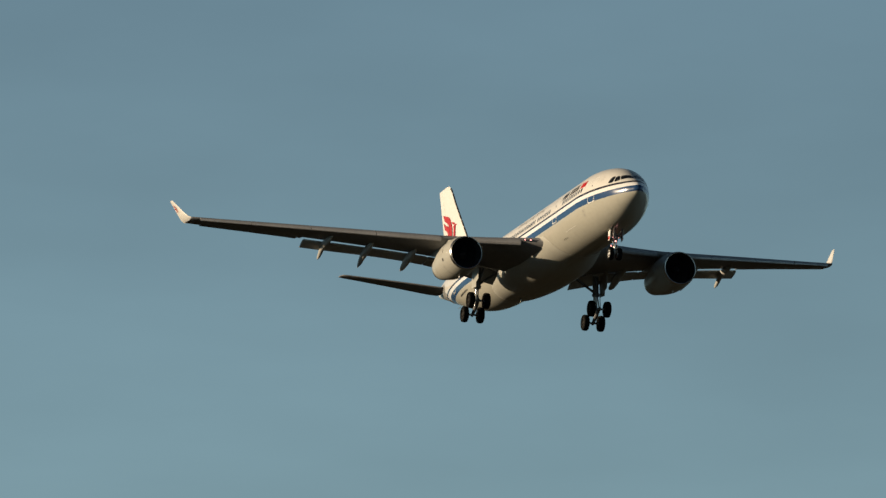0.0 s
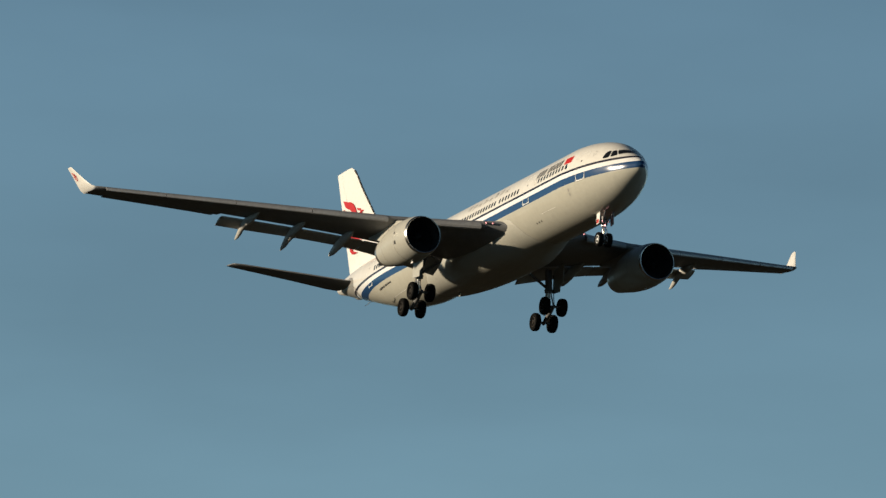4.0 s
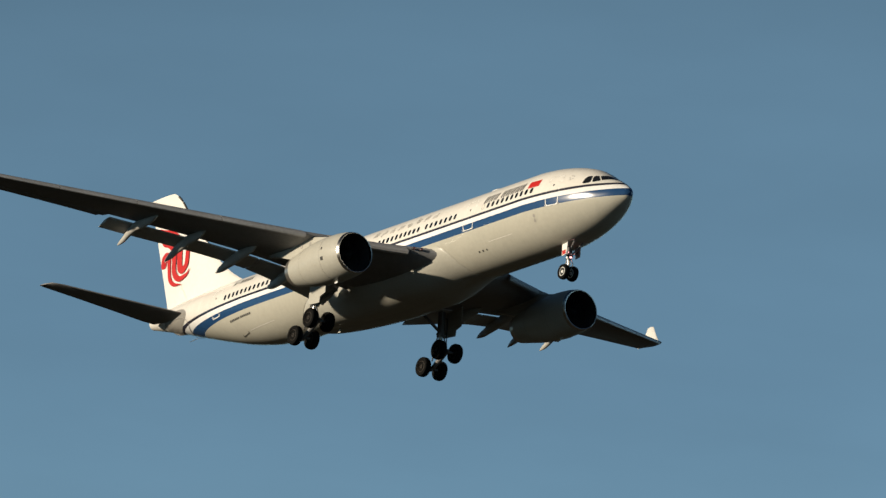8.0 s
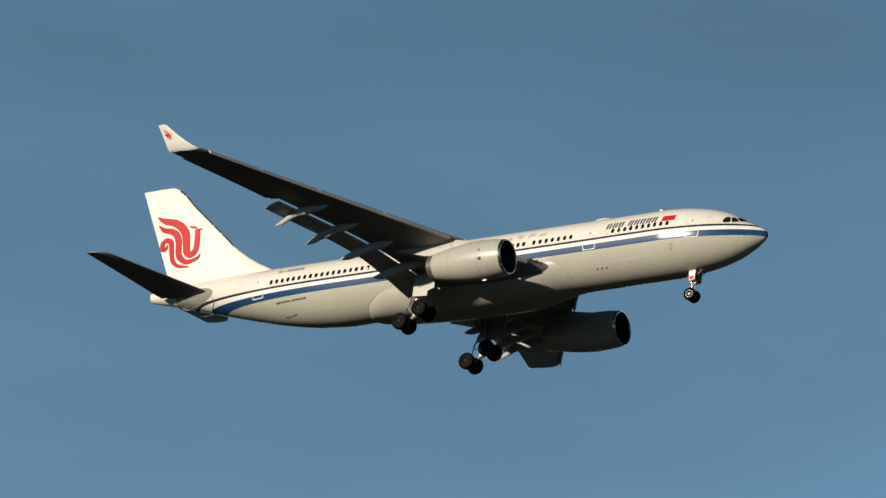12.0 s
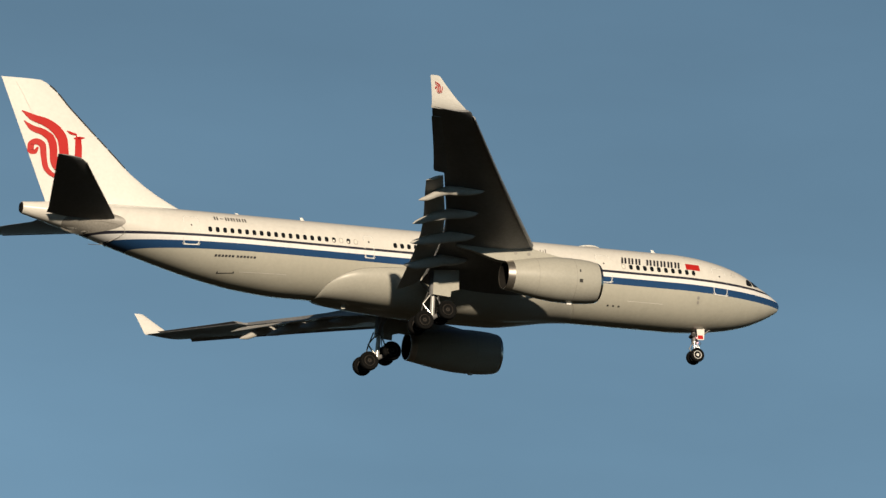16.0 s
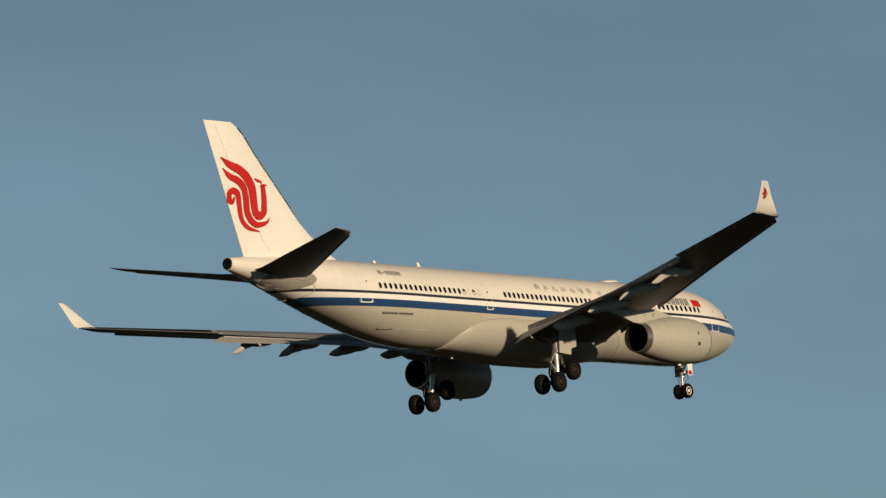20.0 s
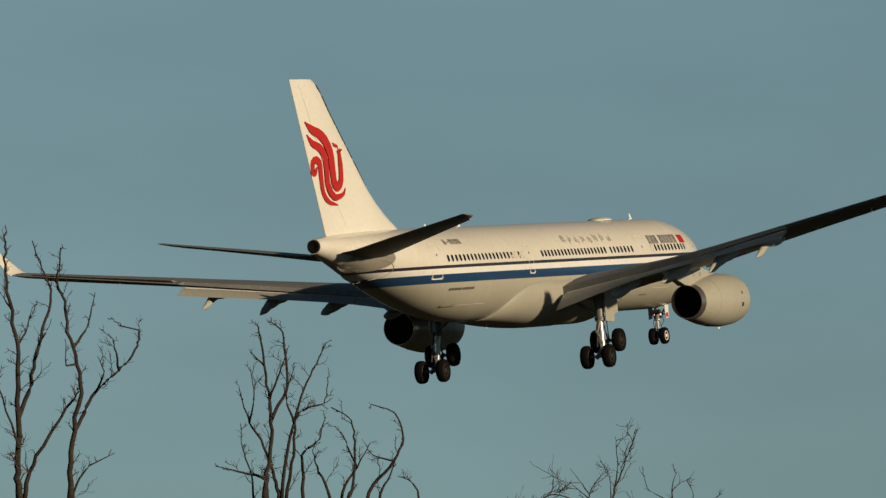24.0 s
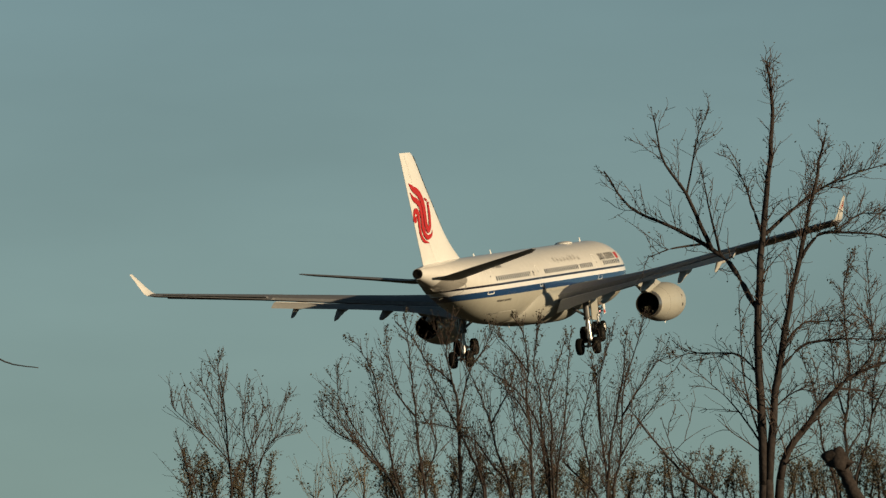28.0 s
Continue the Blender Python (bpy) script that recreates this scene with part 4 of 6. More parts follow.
def build_nose_gear():
    bm = bmesh.new()
    tube(bm, [L(NG + 0.75, 0, -2.3), L(NG + 0.7, 0, -3.55)], 0.15, 14)
    gear = part("nose_gear_leg", bm, STEEL, airliner, "lowered nose gear leg with twin wheels")
    bm = bmesh.new()
    tube(bm, [L(NG + 0.7, 0, -3.5), L(NG + 0.67, 0, -4.54)], 0.09, 12)
    part("oleo", bm, STRUT, gear)
    bm = bmesh.new()
    tube(bm, [L(NG + 0.67, -0.42, -4.54), L(NG + 0.67, 0.42, -4.54)], 0.07, 10)
    part("axle", bm, STEEL, gear)
    bm = bmesh.new()
    for q in (-1, 1):
        tube(bm, [L(NG + 0.7, q * 0.1, -3.45), L(NG - 0.4, q * 0.35, -2.55)], 0.06, 8)
    tube(bm, [L(NG + 0.85, 0, -3.6), L(NG + 1.12, 0, -4.0), L(NG + 0.8, 0, -4.4)], 0.045, 8)
    part("drag_brace", bm, STEEL, gear)
    first = None
    for e in (-1, 1):
        at = Matrix.Translation(L(NG + 0.67, e * 0.36, -4.54))
        if first is None:
            first = part("wheel", wheel_mesh(0.53, 0.38), TYRE, airliner, "black nose tyre on a bright rim", at=at)
            rim = part("rim", rim_mesh(0.53, 0.38), SILL, first, "bright rim")
        else:
            w = new("wheel", first.data)
            w.parent, w.matrix_local, w["label"] = airliner, at, "black nose tyre on a bright rim"
            r = new("rim", rim.data)
            r.parent = w
    bm = bmesh.new()
    tube(bm, [L(NG + 0.5, -0.34, -3.2), L(NG + 0.5, 0.34, -3.2)], 0.075, 10)
    tube(bm, [L(NG + 0.5, -0.46, -3.2), L(NG + 0.5, 0.46, -3.2)], 0.04, 8)
    part("steering_jack", bm, STRUT, gear)
    bm = bmesh.new()
    lathe(bm, [(-0.07, 0.15), (-0.04, 0.21), (0.04, 0.21), (0.07, 0.15)], "z", L(NG + 0.7, 0, -3.52), 16)
    part("collar", bm, STRUT, gear)
    bm = bmesh.new()
    tube(bm, [L(NG + 0.45, -0.2, -3.2), L(NG + 0.3, -0.28, -3.62), L(NG + 0.5, -0.1, -3.95)], 0.02, 6)
    tube(bm, [L(NG + 0.45, 0.2, -3.2), L(NG + 0.9, 0.22, -3.7), L(NG + 0.75, 0.1, -4.3)], 0.02, 6)
    part("hose", bm, DARK, gear)
    bm = bmesh.new()
    tube(bm, [L(NG + 0.67, 0, -4.62), L(NG + 0.35, 0, -4.62)], 0.03, 6)
    part("tow_lug", bm, STEEL, gear)
    bm = bmesh.new()
    tube(bm, [L(NG + 0.86, -0.30, -3.02), L(NG + 0.86, 0.30, -3.02)], 0.14, 12)
    tube(bm, [L(NG + 0.62, -0.24, -3.36), L(NG + 0.62, 0.24, -3.36)], 0.09, 10)
    part("steering_unit", bm, DARK, gear)
    bm = bmesh.new()
    for q in (-1, 1):
        tube(bm, [L(NG + 0.62, q * 0.13, -3.55), L(NG + 0.30, q * 0.10, -4.0), L(NG + 0.58, q * 0.13, -4.4)], 0.032, 6)
    part("torque_link", bm, STRUT, gear)
    for side in (-1, 1):
        bm = bmesh.new()
        prof = ((6.1, -2.5), (6.72, -2.55), (6.68, -3.48), (6.18, -3.42))
        loft(bm, [[L(s - 0.23, side * (0.52 - 0.03 * (z + 2.6)), z) for s, z in prof], [L(s - 0.23, side * (0.56 - 0.03 * (z + 2.6)), z) for s, z in prof]])
        d = part("gear_door", bm, WHITE, airliner, "small white gear door with a red patch", smooth=False)
        bm = bmesh.new()
        q = ((6.28, -3.1), (6.66, -3.12), (6.64, -3.4), (6.24, -3.38))
        loft(bm, [[L(s - 0.23, side * (0.555 - 0.03 * (z + 2.6)), z) for s, z in q], [L(s - 0.23, side * (0.568 - 0.03 * (z + 2.6)), z) for s, z in q]])
        part("red_patch", bm, RED, d, smooth=False)
        bm = bmesh.new()
        loft(bm, [[L(s - 0.23, side * (w - 0.03 * (z + 2.6)), z) for s, z in prof] for w in (0.50, 0.518)])
        part("door_lining", bm, STEEL, d, "dark inner face of the gear door", smooth=False)
    for y, z in ((-0.2, -3.2), (0.2, -3.2), (0.0, -3.5)):
        bm = bmesh.new()
        lathe(bm, [(0.0, 0.06), (0.12, 0.065), (0.2, 0.03)], "x", L(NG + 0.42, y, z), 14)
        part("taxi_lamp", bm, LAMP, gear, "lit taxi lamp")


build_nose_gear()


def build_antennas():
    for s, h, z in ((9.4, 0.36, 2.8), (36.4, 0.36, 2.8), (41.3, 0.24, 2.8)):
        bm = bmesh.new()
        loft(bm, [section(s - 0.22 + 0.30 * u, s + 0.18 + 0.1 * u, 0, z + h * u, z + h * u, 1.0, 1.0, (0, 1, 0)) for u in (0, 0.5, 1.0)])
        part("blade_antenna", bm, WHITE, fuselage)
    bm = bmesh.new()
    lathe(bm, [(2.78, 0.75), (2.86, 0.72), (2.95, 0.55), (2.99, 0.3), (3.0, 0.02)], "z", L(14.6, 0, 0), 24)
    for v in bm.verts:
        v.co.x = (v.co.x - 14.4) * 1.25 + 14.4
    part("dome_antenna", bm, WHITE, fuselage)
    bm = bmesh.new()
    loft(bm, [section(33.3 + 0.1 * u, 33.7 - 0.05 * u, 0.0, -3.0 - 0.32 * u, -3.0 - 0.32 * u, 0.8, 1.0, (0, 1, 0)) for u in (0, 1)])
    part("drain_mast", bm, GREY, fuselage)


build_antennas()

# ---- trees ----
BARK = material("grey_brown_bark", (0.044, 0.037, 0.035), 0.95, vary=0.4, scale=5, bump=0.5, spec=0.08)
TWIG = material("dry_twigs", (0.085, 0.064, 0.056), 0.95, vary=0.35, scale=8, spec=0.08)
SHRUB = material("dry_shrub_twigs", (0.17, 0.135, 0.09), 0.95, vary=0.35, scale=8, spec=0.08)
BUD = material("brown_green_buds", (0.065, 0.062, 0.045), 0.8, vary=0.35, scale=9, spec=0.1)
LEAF = material("spring_leaves", (0.085, 0.098, 0.045), 0.65, vary=0.45, scale=7, spec=0.2)
CUT = material("cut_wood", (0.045, 0.035, 0.028), 0.9, vary=0.3, scale=6)


def limb(vs, fs, pts, r0, r1, n=5):
    """Adds a tapering, crooked round limb along points to lists of vertices and faces."""
    base = len(vs)
    m = len(pts)
    for i, p in enumerate(pts):
        d = (pts[min(i + 1, m - 1)] - pts[max(i - 1, 0)]).normalized()
        u = d.orthogonal().normalized()
        w = d.cross(u)
        r = r0 + (r1 - r0) * (i / (m - 1)) ** 0.8
        for k in range(n):
            a = 2 * math.pi * k / n
            vs.append(p + r * (math.cos(a) * u + math.sin(a) * w))
    for i in range(m - 1):
        for k in range(n):
            q = (k + 1) % n
            fs.append((base + i * n + k, base + i * n + q, base + (i + 1) * n + q, base + (i + 1) * n + k))
    fs.append(tuple(base + k for k in range(n))[::-1])
    fs.append(tuple(base + (m - 1) * n + k for k in range(n)))


def crooked(rng, p, d, length, steps, bend, lift):
    """Points of a wandering twig from p along d."""
    pts = [p.copy()]
    d = d.normalized()
    for _ in range(steps):
        d = (d + Vector((rng.gauss(0, bend), rng.gauss(0, bend), rng.gauss(0, bend) + lift))).normalized()
        pts.append(pts[-1] + d * (length / steps))
    return pts


def mesh_part(name, vs, fs, mat, parent, label="", kind=""):
    me = bpy.data.meshes.new(name)
    me.from_pydata([tuple(v) for v in vs], [], fs)
    me.materials.append(mat)
    me.polygons.foreach_set("use_smooth", [mat not in (BUD, LEAF)] * len(me.polygons))
    ob = new(name, me)
    ob.parent = parent
    tagged(ob, label, kind=kind)
    return ob


def tree(name, azimuth, dist, label, stems, leaf=0, tw=1.0, seed=1, blunt=0, reach=1.0, up=0, knob=0, clumps=(), fine=1.0):
    """A tree that stands at an azimuth and distance from the viewpoint. stems: radius at the start, then
    points (sideways, height); the lowest stems grow from the ground. leaf: 0 bare, 1 buds, 2 leaves,
    in clumps (sideways, height, radius, count)."""
    rng = random.Random(seed)
    a = radians(azimuth)
    out, side = Vector((math.cos(a), math.sin(a), 0)), Vector((math.sin(a), -math.cos(a), 0))
    root = new(name)
    root.location = out * dist
    tagged(root, label, "bushes" if name == "thicket" else "tree", "trees beyond the field")
    low = min(p[1] for st in stems for p in st[1:])
    tv, tf, lv, lf = [], [], [], []
    runs = []
    for i, (r, *pts) in enumerate(stems):
        r *= {"bare_tree": 0.88, "young_tree": 0.95, "thicket": 0.85, "large_tree": 1.25}.get(name, 1.0)
        depth = rng.uniform(-0.5, 0.5)
        q = [Vector((0, 0, 0)) + side * x + out * depth + Vector((0, 0, z)) for x, z in pts]
        from_ground = pts[0][1] < low + 0.45
        k0 = 0
        if from_ground:
            foot = side * (pts[0][0] * 0.25) + out * depth * 0.2
            q = [foot, foot * 0.6 + q[0] * 0.4 - Vector((0, 0, q[0].z * 0.08))] + q
            k0 = 2
        elif runs:
            # a branch starts on the nearest stem below it
            near = min((p for run in runs for p in run[0]), key=lambda p: math.hypot((p - q[0]).dot(side), p.z - q[0].z) + max(0.0, p.z - q[0].z) * 0.8)
            if math.hypot((near - q[0]).dot(side), near.z - q[0].z) < 0.15:
                q[0] = near.copy()
            elif (near - q[0]).length < 2.5:
                q = [near.copy()] + q
        # a smooth line through the points, with small crooks
        dense = []
        xs = [smooth_curve(range(len(q)), [p[j] for p in q]) for j in range(3)]
        m = (len(q) - 1) * 5
        for j in range(m + 1):
            t = (len(q) - 1) * j / m
            wob = 0.0 if j in (0, m) else (0.12 if i < blunt else 0.14 if name == "large_tree" else 0.30) * r
            dense.append(Vector([xs[c](t) for c in range(3)]) + Vector((rng.gauss(0, wob), rng.gauss(0, wob), 0)))
        vs, fs = [], []
        tip = r * (0.75 if i < blunt else 0.22)
        if from_ground:
            cutp = k0 * 5
            limb(vs, fs, dense[:cutp + 1], r * 3.2, r, 8)
            limb(vs, fs, dense[cutp:], r, tip, 8)
        else:
            limb(vs, fs, dense, r, tip, 7)
        stem = mesh_part("trunk" if i == 0 else "stem", vs, fs, BARK, root)
        if i < blunt:
            e, d = dense[-1], (dense[-1] - dense[-2]).normalized()
            vs, fs = [], []
            for k in range(4):
                q = side * rng.uniform(-0.6, 0.6) * tip + out * rng.uniform(-0.6, 0.6) * tip
                limb(vs, fs, [e - d * 0.06 + q, e + d * rng.uniform(0.01, 0.03) + q * 1.1, e + d * rng.uniform(0.03, 0.10) + q * 1.2], tip * 0.45, tip * 0.06, 5)
            mesh_part("broken_end", vs, fs, CUT, stem)
        if knob:
            vs, fs = [], []
            e = dense[-1]
            limb(vs, fs, [e + side * x + Vector((0, 0, z)) for x, z in ((0.14, -0.10), (0.06, 0.0), (-0.04, 0.04), (-0.12, 0.02), (-0.17, -0.02))], 0.11, 0.08, 9)
            limb(vs, fs, [e + side * x + Vector((0, 0, z)) for x, z in ((-0.02, -0.12), (0.02, 0.0), (0.0, 0.10), (-0.02, 0.14))], 0.15, 0.06, 9)
            mesh_part("burr", vs, fs, BARK, root)
        runs.append((dense[k0 * 5 if from_ground else 2:], r, tip, i < blunt))
    # side branches and twigs
    ends = []
    for pts, r, tip, is_blunt in runs:
        length = sum((b - c).length for b, c in zip(pts, pts[1:]))
        lush = 0.8 + 1.3 * min(1.0, max(0.0, pts[len(pts) // 2].dot(side))) if name == "large_tree" else 1.0
        count = int(length * 8.5 * tw * lush * (0.2 if is_blunt else 1))
        for j in range(count):
            t = (0.03 + 0.97 * ((j + rng.random()) / count) ** (1.25 if up else 1.0)) * (len(pts) - 1)
            i = min(int(t), len(pts) - 2)
            p = pts[i].lerp(pts[i + 1], t - i)
            d = (pts[i + 1] - pts[i]).normalized()
            u = d.orthogonal().normalized()
            u.rotate(Matrix.Rotation(rng.uniform(0, 6.283), 3, d))
            spread = rng.uniform(0.35, 0.95) if up else rng.uniform(0.45, 0.95)
            d2 = d * math.cos(spread) + u * math.sin(spread) + Vector((0, 0, 0.25))
            l2 = rng.uniform(0.35, 1.3) * (1.3 if up else 1.0) * ((0.12 + 0.88 * (1 - t / len(pts))) if up else (0.35 + 0.65 * (1 - t / len(pts)))) * (1.0 + r * 3) * reach
            b = crooked(rng, p, d2, l2, 7, 0.10 if up else 0.16 if name == "large_tree" else 0.25, 0.07 if up else 0.05)
            rr = max(0.0075, (r + (tip - r) * t / len(pts)) * 0.28) * fine
            limb(tv, tf, b, rr, 0.005 * fine, 4)
            ends.append((b[-1], b[-1] - b[-2]))
            for _ in range(rng.randint(2, 4) if up else rng.randint(3, 7)):
                k = rng.randint(1, 6)
                d3 = (b[k] - b[k - 1]).normalized()
                u = d3.orthogonal().normalized()
                u.rotate(Matrix.Rotation(rng.uniform(0, 6.283), 3, d3))
                c = crooked(rng, b[k], d3 + u * (rng.uniform(0.3, 0.7) if up else rng.uniform(0.5, 1.1)), l2 * rng.uniform(0.2, 0.6), 4, 0.28, 0.08)
                limb(tv, tf, c, max(0.005 * fine, rr * 0.5), 0.003 * fine, 3)
                ends.append((c[-1], c[-1] - c[-2]))
                if leaf:
                    ends.append((c[1], c[1] - c[0]))
        if not is_blunt and leaf < 2:
            ends.append((pts[-1], pts[-1] - pts[-2]))
    if tv:
        mesh_part("twig_work", tv, tf, SHRUB if name == "thicket" else TWIG, root, "fine wiry twigs", "stuff")
    for x, z, rad, n in clumps:
        for _ in range(int(n * 1.15)):
            e = side * (x + rng.gauss(0, rad * 0.5)) + out * rng.gauss(0, rad * 0.5) + Vector((0, 0, z + rng.gauss(0, rad * 0.5)))
            ends.append((e, Vector((0, 0, 1))))
    if leaf:
        for e, d in ends:
            for _ in range(rng.randint(1, 3) if leaf == 1 else rng.randint(4, 9)):
                if leaf == 1 and rng.random() < (0.85 if name == "large_tree" else 0.68):
                    continue
                spread = 0.026 if leaf == 1 else 0.058
                c = e + Vector((rng.gauss(0, spread), rng.gauss(0, spread), rng.gauss(0, spread)))
                size = rng.uniform(0.018, 0.036) * dist / 165 if leaf == 1 else rng.uniform(0.024, 0.055)
                u = Vector((rng.gauss(0, 1), rng.gauss(0, 1), rng.gauss(0, 1))).normalized()
                w = u.orthogonal().normalized()
                w.rotate(Matrix.Rotation(rng.uniform(0, 6.283), 3, u))
                n = u.cross(w) * size * 0.3
                k = len(lv)
                lv += [c - u * size, c - w * size * 0.55 + n, c + u * size, c + w * size * 0.55 + n]
                lf += [(k, k + 1, k + 2), (k, k + 2, k + 3)]
        mesh_part("foliage", lv, lf, BUD if leaf == 1 else LEAF, root, "opening buds" if leaf == 1 else "small green leaves in loose clumps", "stuff")
    return root


tree('bare_tree', 27.683, 150, 'leafless grey-brown tree with upright crooked stems',
     ((0.06,(-0.11,11.73),(-0.0,12.79),(0.06,13.56),(-0.08,14.33),(-0.12,14.72)),(0.051,(0.27,11.72),(0.43,12.49),(0.57,13.55),(0.45,14.03),(0.42,14.4),(0.31,14.47)),(0.042,(-0.4,11.73),(-0.24,12.88),(-0.28,13.66),(-0.18,14.14)),(0.028,(0.05,12.88),(0.25,13.36),(0.32,13.84)),(0.028,(0.48,12.87),(0.29,13.26),(0.16,13.75)),(0.028,(0.54,13.36),(0.78,13.59),(0.9,13.98)),(0.023,(0.0,13.17),(-0.16,13.54)))
     + ((0.028,(-0.34,12.5),(-0.57,13.18),(-0.61,13.85)),), leaf=0, tw=0.8, reach=0.42, fine=0.95, seed=1)
tree('bare_tree', 27.377, 152, 'leafless tree with a low arching branch',
     ((0.047,(-0.24,11.85),(-0.09,12.73),(-0.03,13.41),(0.22,13.8),(0.17,13.99)),(0.028,(-0.12,12.48),(0.35,12.62),(0.89,12.81)),(0.028,(0.03,11.85),(0.25,12.43),(0.21,13.02),(0.34,13.41)),(0.024,(-0.05,13.02),(-0.23,13.32),(-0.17,13.71))), leaf=0, tw=0.7, reach=0.35, fine=0.95, seed=26)
tree('bare_tree', 26.649, 152, 'low leafless trees with crooked stems',
     ((0.042,(-0.38,11.83),(-0.47,12.3),(-0.22,12.55),(0.05,12.7),(0.23,13.07)),(0.028,(-0.4,12.07),(-0.86,12.24),(-0.96,12.03)),(0.028,(-0.5,12.27),(-0.32,12.51)),(0.047,(0.16,11.82),(0.41,12.4),(0.52,13.28),(0.43,13.65)),(0.024,(0.38,12.3),(0.17,12.6)),(0.024,(0.52,12.98),(0.62,13.27))), leaf=0, tw=0.6, reach=0.4, fine=0.95, seed=2)
tree('bare_tree', 26.081, 140, 'tall leafless tree, thick forked crooked trunk',
     ((0.074,(0.01,9.88),(-0.03,10.51),(0.04,11.77),(-0.01,12.49),(-0.13,13.39),(-0.19,13.93),(-0.14,14.38)),(0.048,(0.0,11.32),(0.26,12.04),(0.4,12.66),(0.59,13.38),(0.46,13.74),(0.28,14.29)),(0.052,(0.09,9.88),(0.25,10.51),(0.69,11.22),(0.97,11.67),(1.06,11.83)),(0.035,(-0.01,10.87),(-0.29,11.77),(-0.41,12.32)),(0.026,(-0.01,12.49),(0.19,12.85),(0.27,13.16)),(0.026,(0.37,12.57),(0.55,12.84)))
     + ((0.026,(-0.09,13.12),(-0.31,13.48)),), leaf=0, tw=0.7, reach=0.4, fine=0.95, seed=3)
tree('bare_tree', 25.691, 140, 'leafless tree with a forked trunk and hooked limb',
     ((0.061,(-0.12,9.87),(-0.05,10.86),(0.11,11.85),(-0.05,12.57),(-0.15,13.2),(-0.27,13.56),(-0.2,14.1)),(0.039,(0.0,11.04),(0.24,11.57),(0.55,11.93),(0.85,12.19),(1.07,12.55),(1.09,12.73),(0.8,12.82),(0.61,12.97)),(0.03,(0.11,12.43),(0.26,12.92),(0.36,13.39)),(0.026,(0.34,11.71),(0.48,12.02),(0.38,12.27)),(0.03,(-0.06,9.87),(0.18,10.45),(0.65,10.71)),(0.026,(0.69,12.11),(0.67,12.47),(0.56,12.65)))
     + ((0.026,(-0.14,12.12),(-0.15,12.57)),(0.022,(-0.21,13.38),(-0.36,13.65))), leaf=0, tw=0.6, reach=0.38, fine=0.95, seed=4)
tree('bare_tree', 24.369, 145, 'leafless tree with many upright dark branches',
     ((0.058,(-0.11,10.11),(-0.04,10.76),(0.02,11.51),(-0.03,12.16),(-0.14,12.91),(-0.19,13.19)),(0.045,(0.12,10.11),(0.04,10.67),(-0.18,11.23),(-0.38,11.61),(-0.52,12.11)),(0.04,(0.06,11.51),(0.3,12.25),(0.23,13.09),(-0.0,13.28)),(0.04,(0.17,10.11),(0.37,11.31),(0.59,12.06),(0.86,12.59),(0.98,12.87)),(0.036,(-0.08,10.53),(-0.47,10.66),(-0.95,10.78)))
     + ((0.04,(0.26,10.11),(0.39,10.94),(0.45,11.59),(0.68,11.77),(0.94,11.84),(1.0,12.29)),(0.027,(-0.29,10.12),(-0.33,10.58),(-0.48,11.09),(-0.51,11.51)),(0.027,(0.01,11.88),(0.21,12.43),(0.35,12.81)),(0.027,(-0.12,12.44),(-0.33,12.72)),(0.027,(0.42,11.5),(0.29,11.97),(0.44,12.43)),(0.022,(-0.37,11.51),(-0.27,11.98),(-0.33,12.44))), leaf=0, tw=0.7, reach=0.38, fine=0.95, seed=5)
tree('bare_tree', 23.717, 142, 'leafless tree with arching crooked limbs',
     ((0.04,(-1.09,9.93),(-1.07,10.75),(-0.8,11.02),(-0.68,11.4)),(0.035,(-0.61,9.92),(-0.84,10.54),(-0.91,10.84)),(0.04,(-0.31,9.91),(-0.24,10.19),(-0.2,10.92),(-0.25,11.28),(-0.59,11.51)),(0.035,(-0.45,9.92),(-0.17,10.53),(0.04,10.91)),(0.04,(-0.01,9.91),(0.38,10.52),(0.62,10.99),(0.49,11.43),(0.09,11.59)),(0.031,(0.19,9.91),(0.38,10.34),(0.59,10.9)),(0.026,(-0.21,10.55),(-0.34,10.92),(-0.52,11.19)))
     + ((0.026,(0.87,9.89),(0.74,10.26),(0.51,10.36)),(0.022,(0.43,10.61),(0.11,10.73),(-0.07,11.0))), leaf=0, tw=0.5, reach=0.38, fine=0.95, seed=6)
tree('bare_tree', 22.151, 125, 'spreading leafless tree with forked grey limbs',
     ((0.03,(-0.03,7.54),(0.02,8.09),(0.13,8.68),(0.29,9.15),(0.43,9.5),(0.6,9.94)),(0.016,(0.21,8.95),(0.3,9.55),(0.27,9.88)),(0.02,(-0.02,8.13),(-0.17,8.56),(-0.15,8.92),(0.02,9.23),(0.14,9.33)),(0.013,(-0.15,8.92),(-0.42,9.18)),(0.013,(0.05,8.88),(0.18,9.23)),(0.013,(-0.09,9.03),(-0.41,9.4)),(0.013,(0.12,8.36),(0.28,8.28),(0.48,8.36))), leaf=0, tw=0.55, fine=0.9, seed=7, reach=0.6)
